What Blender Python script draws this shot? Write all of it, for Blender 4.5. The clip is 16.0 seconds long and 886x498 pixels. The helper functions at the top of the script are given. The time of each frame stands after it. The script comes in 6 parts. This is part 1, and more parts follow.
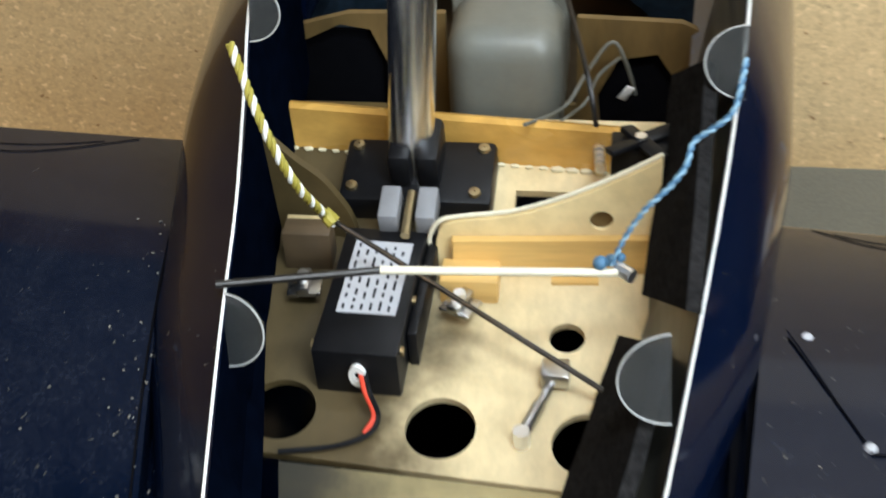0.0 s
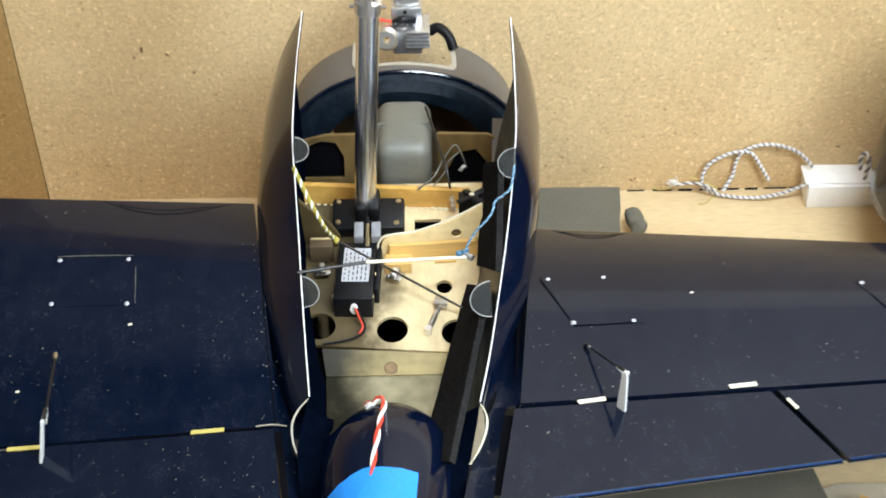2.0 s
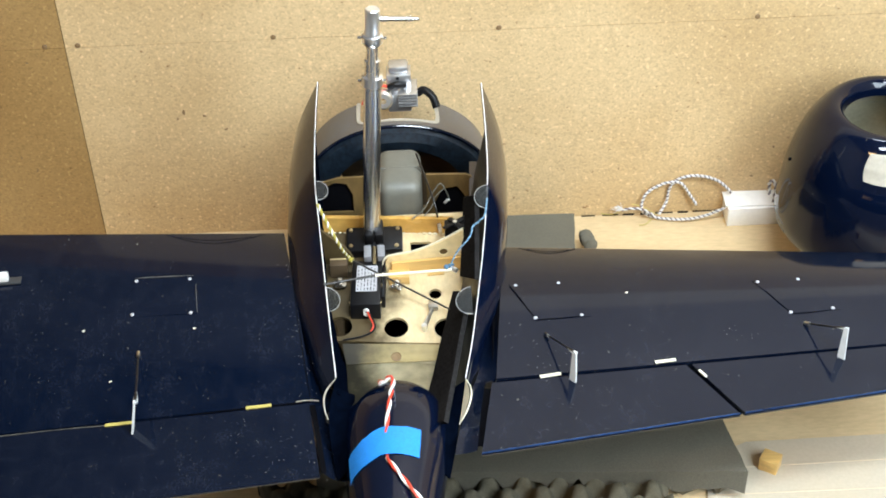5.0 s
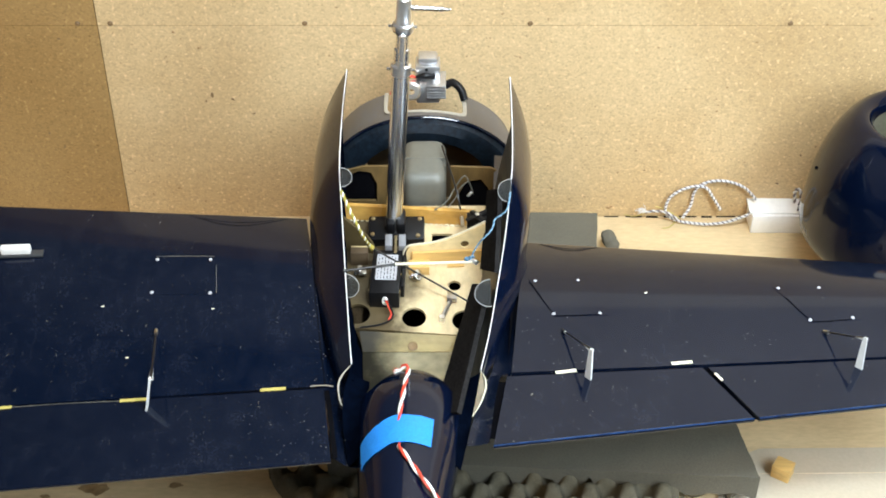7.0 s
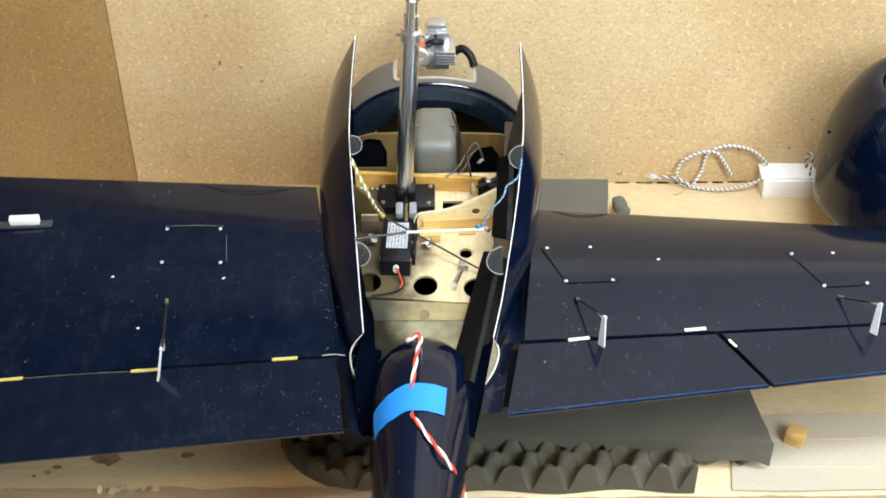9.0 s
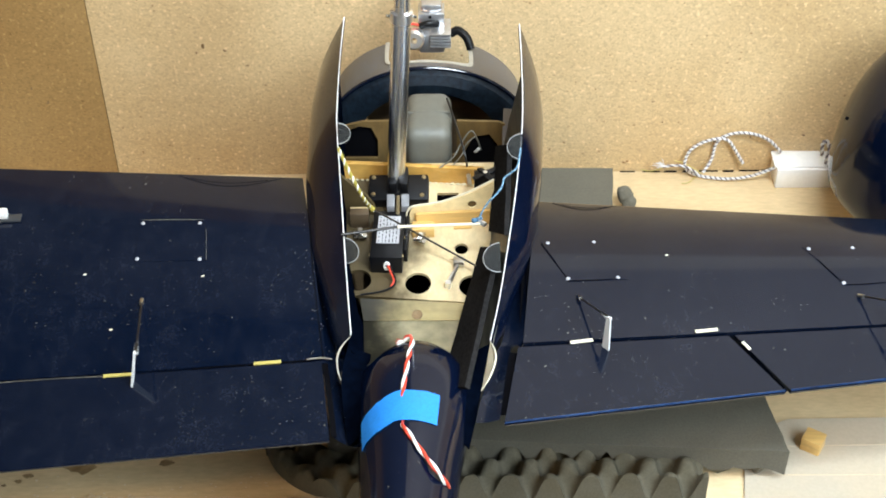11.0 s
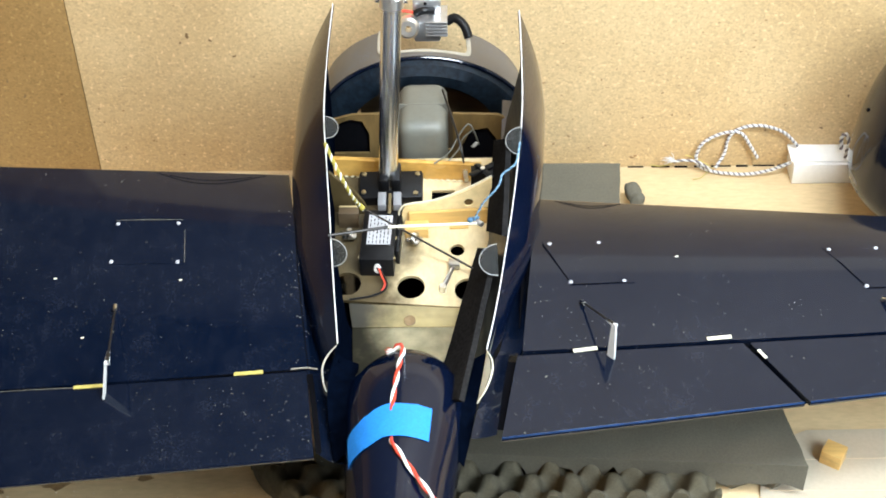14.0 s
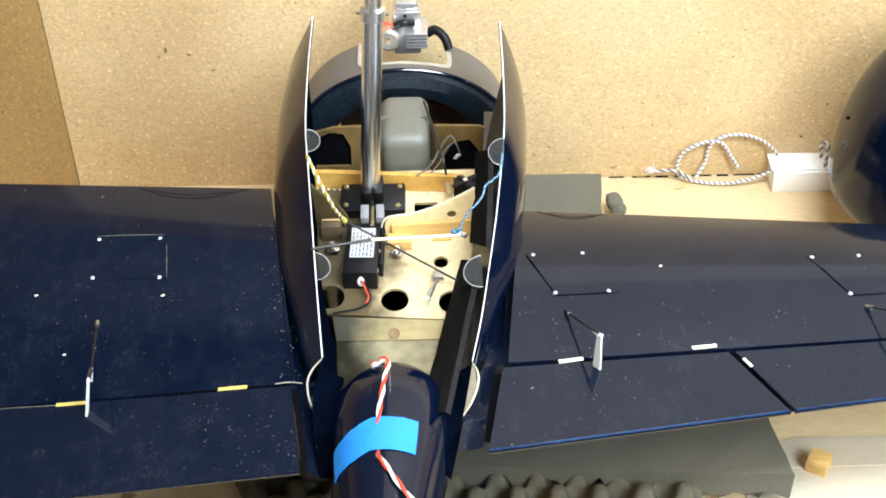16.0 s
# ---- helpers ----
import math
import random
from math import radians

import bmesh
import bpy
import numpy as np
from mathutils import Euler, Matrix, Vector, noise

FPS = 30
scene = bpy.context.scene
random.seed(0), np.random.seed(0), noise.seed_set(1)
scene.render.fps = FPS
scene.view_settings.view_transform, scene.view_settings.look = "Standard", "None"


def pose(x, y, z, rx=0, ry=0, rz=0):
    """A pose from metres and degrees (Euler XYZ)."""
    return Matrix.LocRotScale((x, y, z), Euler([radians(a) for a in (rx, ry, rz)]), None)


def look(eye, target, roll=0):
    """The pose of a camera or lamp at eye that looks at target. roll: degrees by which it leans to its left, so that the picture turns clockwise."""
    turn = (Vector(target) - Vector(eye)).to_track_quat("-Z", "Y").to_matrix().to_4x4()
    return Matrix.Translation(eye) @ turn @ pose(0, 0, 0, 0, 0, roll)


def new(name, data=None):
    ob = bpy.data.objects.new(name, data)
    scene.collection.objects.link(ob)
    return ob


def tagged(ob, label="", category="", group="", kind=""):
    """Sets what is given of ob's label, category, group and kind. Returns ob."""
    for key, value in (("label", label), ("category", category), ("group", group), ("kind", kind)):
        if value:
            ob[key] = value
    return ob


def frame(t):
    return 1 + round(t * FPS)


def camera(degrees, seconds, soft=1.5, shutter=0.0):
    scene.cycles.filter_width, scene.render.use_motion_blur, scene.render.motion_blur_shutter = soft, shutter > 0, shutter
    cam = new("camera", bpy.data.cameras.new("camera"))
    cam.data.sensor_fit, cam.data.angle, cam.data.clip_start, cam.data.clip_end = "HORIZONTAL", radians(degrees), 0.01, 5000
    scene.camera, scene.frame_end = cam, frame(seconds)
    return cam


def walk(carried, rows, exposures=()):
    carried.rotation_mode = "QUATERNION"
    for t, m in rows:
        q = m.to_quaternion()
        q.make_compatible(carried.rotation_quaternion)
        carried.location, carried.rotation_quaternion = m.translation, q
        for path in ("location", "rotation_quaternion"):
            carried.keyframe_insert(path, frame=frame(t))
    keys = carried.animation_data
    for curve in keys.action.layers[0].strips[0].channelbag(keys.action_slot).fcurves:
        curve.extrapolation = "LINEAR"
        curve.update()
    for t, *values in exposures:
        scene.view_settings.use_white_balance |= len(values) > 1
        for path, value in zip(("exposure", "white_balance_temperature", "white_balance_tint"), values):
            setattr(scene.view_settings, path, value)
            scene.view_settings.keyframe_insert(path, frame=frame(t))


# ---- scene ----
cam = camera(34.0, 16.0, 1.8, 0.5)
PATH = [
    (0.0, look((0.0363, -0.3225, 0.6302), (-0.2110, 1.2050, -0.6325), -3.600)),
    (0.5, look((0.0359, -0.4346, 0.7161), (-0.0926, 1.0758, -0.5886), -2.990)),
    (1.0, look((0.0315, -0.5912, 0.8687), (-0.0056, 0.8959, -0.4682), -2.129)),
    (1.5, look((0.0045, -0.7344, 0.9900), (0.0061, 0.7635, -0.3353), -0.776)),
    (2.0, look((0.0115, -0.8821, 1.1283), (0.0144, 0.6336, -0.1766), -1.007)),
    (2.5, look((0.0471, -1.0201, 1.2415), (0.0041, 0.5038, -0.0531), -2.441)),
    (3.0, pose(0.0040, -1.1553, 1.3772, 49.259, 0.945, -1.071)),
    (3.5, pose(-0.0028, -1.1902, 1.3946, 49.780, 1.448, -1.610)),
    (4.0, pose(-0.0042, -1.1877, 1.3891, 49.468, 1.361, -1.726)),
    (4.2, pose(-0.0075, -1.1894, 1.3828, 49.822, 1.448, -2.481)),
    (6.3, pose(0.0079, -1.1961, 1.3598, 50.780, 0.519, -0.439)),
    (6.5, pose(0.0059, -1.1996, 1.3576, 50.697, 0.094, 0.002)),
    (7.0, pose(-0.0000, -1.2000, 1.3599, 50.602, 0.001, -0.001)),
    (7.5, pose(-0.0076, -1.1977, 1.3627, 50.674, -0.036, -0.103)),
    (8.0, pose(-0.0085, -1.1970, 1.3650, 50.575, 0.322, -0.644)),
    (8.5, pose(-0.0100, -1.1983, 1.3583, 50.154, 0.289, -0.798)),
    (9.0, pose(-0.0072, -1.1916, 1.3534, 49.312, 0.434, -0.098)),
    (9.2, pose(-0.0085, -1.1896, 1.3523, 49.143, 0.157, 0.098)),
    (11.3, pose(0.0118, -1.0513, 1.2610, 48.381, 0.814, 0.055)),
    (11.5, pose(0.0197, -1.0079, 1.2329, 48.115, 1.037, 0.264)),
    (12.0, pose(0.0260, -1.0080, 1.2360, 48.201, 1.400, 0.245)),
    (12.5, pose(0.0278, -1.0094, 1.2358, 48.189, 1.506, 0.406)),
    (13.0, pose(0.0258, -1.0124, 1.2342, 48.277, 1.517, 0.433)),
    (13.5, pose(0.0327, -1.0171, 1.2294, 48.466, 1.609, 0.336)),
    (14.0, pose(0.0218, -1.0208, 1.2319, 48.437, 1.021, 0.247)),
    (14.5, pose(0.0189, -1.0219, 1.2337, 48.567, 1.011, 0.084)),
    (15.0, pose(0.0184, -1.0179, 1.2363, 48.665, 1.168, -0.172)),
    (15.5, pose(0.0182, -1.0161, 1.2314, 48.665, 1.186, -0.478)),
    (16.0, pose(0.0139, -1.0180, 1.2278, 48.948, 0.878, -0.890)),
]
walk(cam, PATH, [(0.0, -0.30), (0.5, -0.18), (1.0, -0.10), (2.0, -0.02), (3.0, 0.0), (7.0, 0.05), (12.5, 0.05), (13.5, 0.2), (15.0, 0.32), (16.0, 0.41)])

# ---------------------------------------------------------------- light
world = bpy.data.worlds.new("room_light")
world.use_nodes = True
world.node_tree.nodes["Background"].inputs[0].default_value = (1.0, 0.93, 0.82, 1)
world.node_tree.nodes["Background"].inputs[1].default_value = 0.05
scene.world = world


def area_lamp(name, at, target, sx, sy, watts, colour):
    data = bpy.data.lights.new(name, "AREA")
    data.shape, data.size, data.size_y, data.energy, data.color = "RECTANGLE", sx, sy, watts, colour
    ob = new(name, data)
    ob.matrix_world = look(at, target)
    return ob


area_lamp("ceiling_tube_light", (0.50, -0.80, 2.28), (0.40, 0.30, 0.2), 1.1, 0.30, 68, (0.80, 0.91, 1.0))
area_lamp("room_ceiling_light", (-0.85, -1.50, 2.25), (-0.3, 0.1, 0.1), 0.5, 0.25, 15, (1.0, 0.66, 0.32))
area_lamp("bench_window_daylight", (0.70, 0.537, 1.76), (0.70, -0.5, 1.35), 0.60, 0.48, 30, (0.76, 0.88, 1.0))
area_lamp("side_window_daylight", (1.44, -0.95, 1.30), (0.2, 0.20, 0.2), 1.5, 1.3, 105, (0.77, 0.90, 1.0))
# ---------------------------------------------------------------- materials
def nodes_of(name):
    m = bpy.data.materials.new(name)
    m.use_nodes = True
    return m, m.node_tree, m.node_tree.nodes["Principled BSDF"]


def add_node(nt, kind, **values):
    n = nt.nodes.new(kind)
    for key, value in values.items():
        n.inputs[key.replace("_", " ")].default_value = value
    return n


def ramp_node(nt, source, stops):
    r = nt.nodes.new("ShaderNodeValToRGB")
    els = r.color_ramp.elements
    while len(els) < len(stops):
        els.new(0.5)
    for e, (p, c) in zip(els, stops):
        e.position, e.color = p, (*c, 1)
    nt.links.new(source, r.inputs[0])
    return r.outputs[0]


def mix_node(nt, fac, a, b, blend="MIX"):
    m = nt.nodes.new("ShaderNodeMix")
    m.data_type, m.blend_type = "RGBA", blend
    for key, v in (("Factor", fac), ("A", a), ("B", b)):
        if isinstance(v, bpy.types.NodeSocket):
            nt.links.new(v, m.inputs[key])
        elif key == "Factor":
            m.inputs[key].default_value = v
        else:
            m.inputs[key].default_value = (*v, 1)
    return m.outputs["Result"]


def bump_node(nt, b, height, strength, distance=0.001):
    bp = add_node(nt, "ShaderNodeBump", Strength=strength, Distance=distance)
    nt.links.new(height, bp.inputs["Height"])
    nt.links.new(bp.outputs[0], b.inputs["Normal"])


def material(name, colour, rough=0.5, metal=0.0, spread=0.12, grain=150.0, bump=0.1, coat=0.0, broad=14.0, stretch=None, dark=None, transmit=0.0):
    """Two scales of variation round one base colour; stretch: grain drawn out along an axis, as in wood."""
    m, nt, b = nodes_of(name)
    tc = nt.nodes.new("ShaderNodeTexCoord")
    mp = nt.nodes.new("ShaderNodeMapping")
    mp.inputs["Scale"].default_value = stretch or (1, 1, 1)
    nt.links.new(tc.outputs["Object"], mp.inputs["Vector"])
    n1 = add_node(nt, "ShaderNodeTexNoise", Scale=grain, Detail=5.0, Roughness=0.6)
    n2 = add_node(nt, "ShaderNodeTexNoise", Scale=broad, Detail=3.0)
    for n in (n1, n2):
        nt.links.new(mp.outputs[0], n.inputs["Vector"])
    c = Vector(colour)
    lo, hi = c * (1 - spread), Vector([min(1, v * (1 + spread)) for v in c])
    fine = ramp_node(nt, n1.outputs["Fac"], [(0.35, lo), (0.65, hi)])
    wide = ramp_node(nt, n2.outputs["Fac"], [(0.35, dark or lo), (0.62, c)])
    col = mix_node(nt, 0.5, fine, wide)
    nt.links.new(col, b.inputs["Base Color"])
    rr = nt.nodes.new("ShaderNodeMapRange")
    rr.inputs["From Min"].default_value, rr.inputs["From Max"].default_value = 0.3, 0.7
    rr.inputs["To Min"].default_value, rr.inputs["To Max"].default_value = rough * 0.85, min(1, rough * 1.15)
    nt.links.new(n2.outputs["Fac"], rr.inputs["Value"])
    nt.links.new(rr.outputs[0], b.inputs["Roughness"])
    b.inputs["Metallic"].default_value = metal
    b.inputs["Coat Weight"].default_value, b.inputs["Coat Roughness"].default_value = coat, 0.06
    b.inputs["Transmission Weight"].default_value = transmit
    if bump:
        bump_node(nt, b, n1.outputs["Fac"], bump)
    return m


def chipboard(name, colour, contrast):
    """Pressed wood flakes: pale and dark chips of a few millimetres, with broad stains."""
    m, nt, b = nodes_of(name)
    tc = nt.nodes.new("ShaderNodeTexCoord")
    mp = nt.nodes.new("ShaderNodeMapping")
    mp.inputs["Scale"].default_value = (1, 1, 1.1)
    nt.links.new(tc.outputs["Object"], mp.inputs["Vector"])
    v = add_node(nt, "ShaderNodeTexVoronoi", Scale=300.0)
    n = add_node(nt, "ShaderNodeTexNoise", Scale=330.0, Detail=3.0, Roughness=0.7)
    big = add_node(nt, "ShaderNodeTexNoise", Scale=3.0, Detail=4.0)
    spot = add_node(nt, "ShaderNodeTexNoise", Scale=130.0, Detail=2.0)
    for k in (v, n, big, spot):
        nt.links.new(mp.outputs[0], k.inputs["Vector"])
    c = Vector(colour)
    sep = nt.nodes.new("ShaderNodeSeparateColor")
    nt.links.new(v.outputs["Color"], sep.inputs[0])
    chips = ramp_node(nt, sep.outputs[0], [(0.0, c * (1 - contrast * 1.25)), (0.35, c), (0.8, c * 1.08), (1.0, Vector([min(1, q * (1 + contrast * 1.1)) for q in c]))])
    fib = ramp_node(nt, n.outputs["Fac"], [(0.32, c * (1 - contrast * 0.8)), (0.55, c), (0.75, Vector([min(1, q * 1.25) for q in c]))])
    col = mix_node(nt, 0.55, chips, fib)
    stain = ramp_node(nt, big.outputs["Fac"], [(0.3, (0.80, 0.74, 0.64)), (0.62, (1, 1, 1))])
    col = mix_node(nt, 1.0, col, stain, "MULTIPLY")
    dots = ramp_node(nt, spot.outputs["Fac"], [(0.72, (1, 1, 1)), (0.77, (0.34, 0.22, 0.13))])
    col = mix_node(nt, 0.8, col, dots, "MULTIPLY")
    pale = add_node(nt, "ShaderNodeTexNoise", Scale=150.0, Detail=2.0)
    nt.links.new(mp.outputs[0], pale.inputs["Vector"])
    lit = ramp_node(nt, pale.outputs["Fac"], [(0.61, (0, 0, 0)), (0.69, (0.6, 0.6, 0.6))])
    col = mix_node(nt, lit, col, Vector([min(0.9, q * 1.4) for q in c]))
    nt.links.new(col, b.inputs["Base Color"])
    b.inputs["Roughness"].default_value = 0.6
    bump_node(nt, b, n.outputs["Fac"], 0.12)
    return m


def dusty_paint(name, colour, rough, dust, specks, coat=0.0, haze=0.12):
    """Dark gloss paint under workshop dust: a thin uneven film, scuffs and sawdust specks in drifts."""
    m, nt, b = nodes_of(name)
    tc = nt.nodes.new("ShaderNodeTexCoord")
    film = add_node(nt, "ShaderNodeTexNoise", Scale=6.0, Detail=6.0, Roughness=0.7)
    fine = add_node(nt, "ShaderNodeTexNoise", Scale=520.0, Detail=3.0)
    bend = add_node(nt, "ShaderNodeTexNoise", Scale=300.0, Detail=1.0)
    area = add_node(nt, "ShaderNodeTexNoise", Scale=6.5, Detail=3.0)
    for k in (film, fine, bend, area):
        nt.links.new(tc.outputs["Object"], k.inputs["Vector"])
    warp = nt.nodes.new("ShaderNodeMix")
    warp.data_type, warp.blend_type = "RGBA", "LINEAR_LIGHT"
    warp.inputs["Factor"].default_value = 0.004
    nt.links.new(tc.outputs["Object"], warp.inputs["A"])
    nt.links.new(bend.outputs["Color"], warp.inputs["B"])
    c = Vector(colour)
    f = ramp_node(nt, film.outputs["Fac"], [(0.36, (0, 0, 0)), (0.72, (dust, dust, dust))])
    smear = nt.nodes.new("ShaderNodeMapping")
    smear.inputs["Scale"].default_value = (1.0, 0.16, 1.0)
    smear.inputs["Rotation"].default_value = (0, 0, 0.25)
    nt.links.new(tc.outputs["Object"], smear.inputs["Vector"])
    wipe = add_node(nt, "ShaderNodeTexNoise", Scale=85.0, Detail=5.0, Roughness=0.7)
    nt.links.new(smear.outputs[0], wipe.inputs["Vector"])
    w = ramp_node(nt, wipe.outputs["Fac"], [(0.46, (0, 0, 0)), (0.80, (dust * 0.5, dust * 0.5, dust * 0.5))])
    f = mix_node(nt, 1.0, f, w, "ADD")
    g = ramp_node(nt, fine.outputs["Fac"], [(0.38, (0.22, 0.22, 0.22)), (0.62, (1, 1, 1))])
    rub = add_node(nt, "ShaderNodeTexNoise", Scale=48.0, Detail=4.0, Roughness=0.75)
    nt.links.new(tc.outputs["Object"], rub.inputs["Vector"])
    patch = ramp_node(nt, rub.outputs["Fac"], [(0.40, (0.45, 0.45, 0.45)), (0.66, (1, 1, 1))])
    g = mix_node(nt, 1.0, g, patch, "MULTIPLY")
    col = mix_node(nt, mix_node(nt, 1.0, f, g, "MULTIPLY"), c, (0.115, 0.125, 0.160))
    where = ramp_node(nt, area.outputs["Fac"], [(0.40, (0.06, 0.06, 0.06)), (0.66, (1, 1, 1))])
    on = None
    for scale, size, share, power in ((95.0, 0.07, specks * 0.5, 0.72), (210.0, 0.15, specks, 0.55), (430.0, 0.26, specks * 1.6, 0.22)):
        sp = add_node(nt, "ShaderNodeTexVoronoi", Scale=scale)
        nt.links.new(warp.outputs["Result"], sp.inputs["Vector"])
        dot = ramp_node(nt, sp.outputs["Distance"], [(size * 0.6, (1, 1, 1)), (size * 1.3, (0, 0, 0))])
        sep = nt.nodes.new("ShaderNodeSeparateColor")
        nt.links.new(sp.outputs["Color"], sep.inputs[0])
        pick = ramp_node(nt, sep.outputs[0], [(1 - share, (0, 0, 0)), (min(1.0, 1 - share * 0.3), (power, power, power))])
        one = mix_node(nt, 1.0, mix_node(nt, 1.0, dot, pick, "MULTIPLY"), where, "MULTIPLY")
        on = one if on is None else mix_node(nt, 1.0, on, one, "ADD")
    col = mix_node(nt, on, col, (0.50, 0.46, 0.34))
    nt.links.new(col, b.inputs["Base Color"])
    rr = nt.nodes.new("ShaderNodeMapRange")
    rr.inputs["From Min"].default_value, rr.inputs["From Max"].default_value = 0.35, 0.7
    rr.inputs["To Min"].default_value, rr.inputs["To Max"].default_value = rough, min(0.9, rough + haze)
    both = nt.nodes.new("ShaderNodeMath")
    both.operation = "MULTIPLY_ADD"
    both.inputs[1].default_value = 0.25
    nt.links.new(wipe.outputs["Fac"], both.inputs[0])
    half = nt.nodes.new("ShaderNodeMath")
    half.operation = "MULTIPLY"
    half.inputs[1].default_value = 0.75
    nt.links.new(film.outputs["Fac"], half.inputs[0])
    nt.links.new(half.outputs[0], both.inputs[2])
    nt.links.new(both.outputs[0], rr.inputs["Value"])
    nt.links.new(rr.outputs[0], b.inputs["Roughness"])
    b.inputs["Coat Weight"].default_value, b.inputs["Coat Roughness"].default_value = coat, 0.05
    b.inputs["Specular IOR Level"].default_value = 0.36
    bump_node(nt, b, fine.outputs["Fac"], 0.08 if haze > 0.1 else 0.03, 0.0004)
    return m


def shade_and_oil(m, edge, width, tint):
    """Shade and oil painted brown on one side of bare wood, border ragged."""
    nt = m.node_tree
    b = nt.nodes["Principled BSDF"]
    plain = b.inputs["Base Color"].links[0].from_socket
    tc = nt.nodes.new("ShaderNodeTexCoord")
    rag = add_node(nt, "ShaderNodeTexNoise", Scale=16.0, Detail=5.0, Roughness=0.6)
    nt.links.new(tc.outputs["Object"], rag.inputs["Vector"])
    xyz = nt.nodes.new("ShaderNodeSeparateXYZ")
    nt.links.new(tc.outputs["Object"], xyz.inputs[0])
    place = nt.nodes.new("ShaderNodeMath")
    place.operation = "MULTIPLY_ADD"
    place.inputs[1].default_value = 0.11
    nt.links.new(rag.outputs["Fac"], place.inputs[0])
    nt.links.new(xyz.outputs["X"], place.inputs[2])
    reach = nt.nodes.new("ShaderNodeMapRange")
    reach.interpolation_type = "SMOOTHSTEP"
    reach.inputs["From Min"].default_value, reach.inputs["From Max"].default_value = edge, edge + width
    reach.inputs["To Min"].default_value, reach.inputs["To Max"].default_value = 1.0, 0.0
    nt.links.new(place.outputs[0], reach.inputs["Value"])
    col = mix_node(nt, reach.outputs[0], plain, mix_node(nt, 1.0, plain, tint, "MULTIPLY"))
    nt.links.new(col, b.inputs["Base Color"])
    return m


NAVY = dusty_paint("navy_satin_paint", (0.0009, 0.0034, 0.0115), 0.055, 0.090, 0.032, 0.0, 0.10)
GLOSS = dusty_paint("navy_gloss_paint", (0.0008, 0.0029, 0.0120), 0.06, 0.02, 0.02, 0.08, 0.08)
# brown-grey that holds both dust and the wall's reflection on navy paint
DUST_SHEEN = dusty_paint("dust_and_wall_sheen_paint", (0.122, 0.103, 0.082), 0.38, 0.6, 0.06)
BLUE_IN = material("inner_blue_paint", (0.001, 0.0022, 0.006), 0.5, spread=0.5, grain=120, dark=(0.0006, 0.001, 0.0025))
DULL_BLUE = material("brushed_blue_primer", (0.016, 0.030, 0.048), 0.5, spread=0.6, grain=160, broad=40, dark=(0.004, 0.008, 0.016))
CHIP = chipboard("chipboard", (0.60, 0.432, 0.232), 0.25)
CHIP_DARK = chipboard("chipboard_aged", (0.36, 0.222, 0.083), 0.27)
BENCHM = material("bench_board", (0.63, 0.475, 0.27), 0.62, spread=0.14, grain=200, broad=9, bump=0.08, stretch=(0.3, 1, 1), dark=(0.44, 0.31, 0.165))
HARD = material("pale_hardboard", (0.64, 0.52, 0.36), 0.75, spread=0.12, grain=260, broad=12, dark=(0.52, 0.40, 0.25))
PLY = material("birch_plywood", (0.60, 0.465, 0.245), 0.38, spread=0.16, grain=160, broad=13, bump=0.08, stretch=(1, 0.5, 1), dark=(0.38, 0.265, 0.11), coat=0.25)
RIBPLY = material("pale_rib_plywood", (0.82, 0.66, 0.365), 0.38, spread=0.12, grain=140, stretch=(1, 0.3, 1), dark=(0.58, 0.41, 0.17), coat=0.2)
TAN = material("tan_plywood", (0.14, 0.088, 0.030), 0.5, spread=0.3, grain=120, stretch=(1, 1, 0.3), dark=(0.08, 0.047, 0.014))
FLOORPLY = shade_and_oil(material("shaded_oily_birch_plywood", (0.72, 0.585, 0.345), 0.5, spread=0.16, grain=160, broad=13, bump=0.08, stretch=(1, 0.5, 1), dark=(0.48, 0.36, 0.18), coat=0.06), 0.020, 0.052, (0.10, 0.085, 0.055))
SHEET = material("pale_card_sheet", (0.46, 0.395, 0.30), 0.7, spread=0.07, grain=240, broad=10, dark=(0.50, 0.41, 0.29))
OLIVE = shade_and_oil(material("epoxy_stained_ply", (0.36, 0.285, 0.125), 0.58, spread=0.30, grain=80, broad=22, stretch=(0.4, 1, 1), dark=(0.20, 0.150, 0.050)), -0.004, 0.075, (0.05, 0.047, 0.025))
REARPLY = shade_and_oil(material("greyed_ply", (0.60, 0.53, 0.34), 0.55, spread=0.22, grain=70, broad=18, dark=(0.30, 0.255, 0.130), coat=0.04), -0.002, 0.070, (0.035, 0.035, 0.022))
LINER = material("raw_cowl_inside", (0.42, 0.39, 0.27), 0.6, spread=0.15)
BLOCKW = material("white_block_paint", (0.90, 0.885, 0.85), 0.5, spread=0.05)
VARN = material("varnished_ply", (0.54, 0.30, 0.070), 0.26, spread=0.34, grain=60, broad=26, stretch=(0.6, 1, 1), dark=(0.20, 0.10, 0.020), coat=0.5)
LIP = material("lit_blue_lip", (0.010, 0.030, 0.085), 0.18, spread=0.5, grain=120, dark=(0.004, 0.010, 0.030), coat=0.3)
STREAK = material("streaked_dark_liner", (0.066, 0.062, 0.048), 0.42, spread=0.7, grain=150, broad=90, stretch=(1, 0.03, 1), dark=(0.010, 0.011, 0.013))
PINE = material("pine_block", (0.72, 0.475, 0.165), 0.45, spread=0.30, grain=110, stretch=(0.08, 1, 1), dark=(0.48, 0.26, 0.075))
BROWN_WOOD = material("stained_wood", (0.20, 0.12, 0.055), 0.55, spread=0.25, grain=150, stretch=(0.3, 1, 1))
FOAM = material("grey_foam", (0.122, 0.109, 0.080), 0.95, spread=0.18, grain=420, broad=25, bump=0.5, dark=(0.085, 0.078, 0.058))
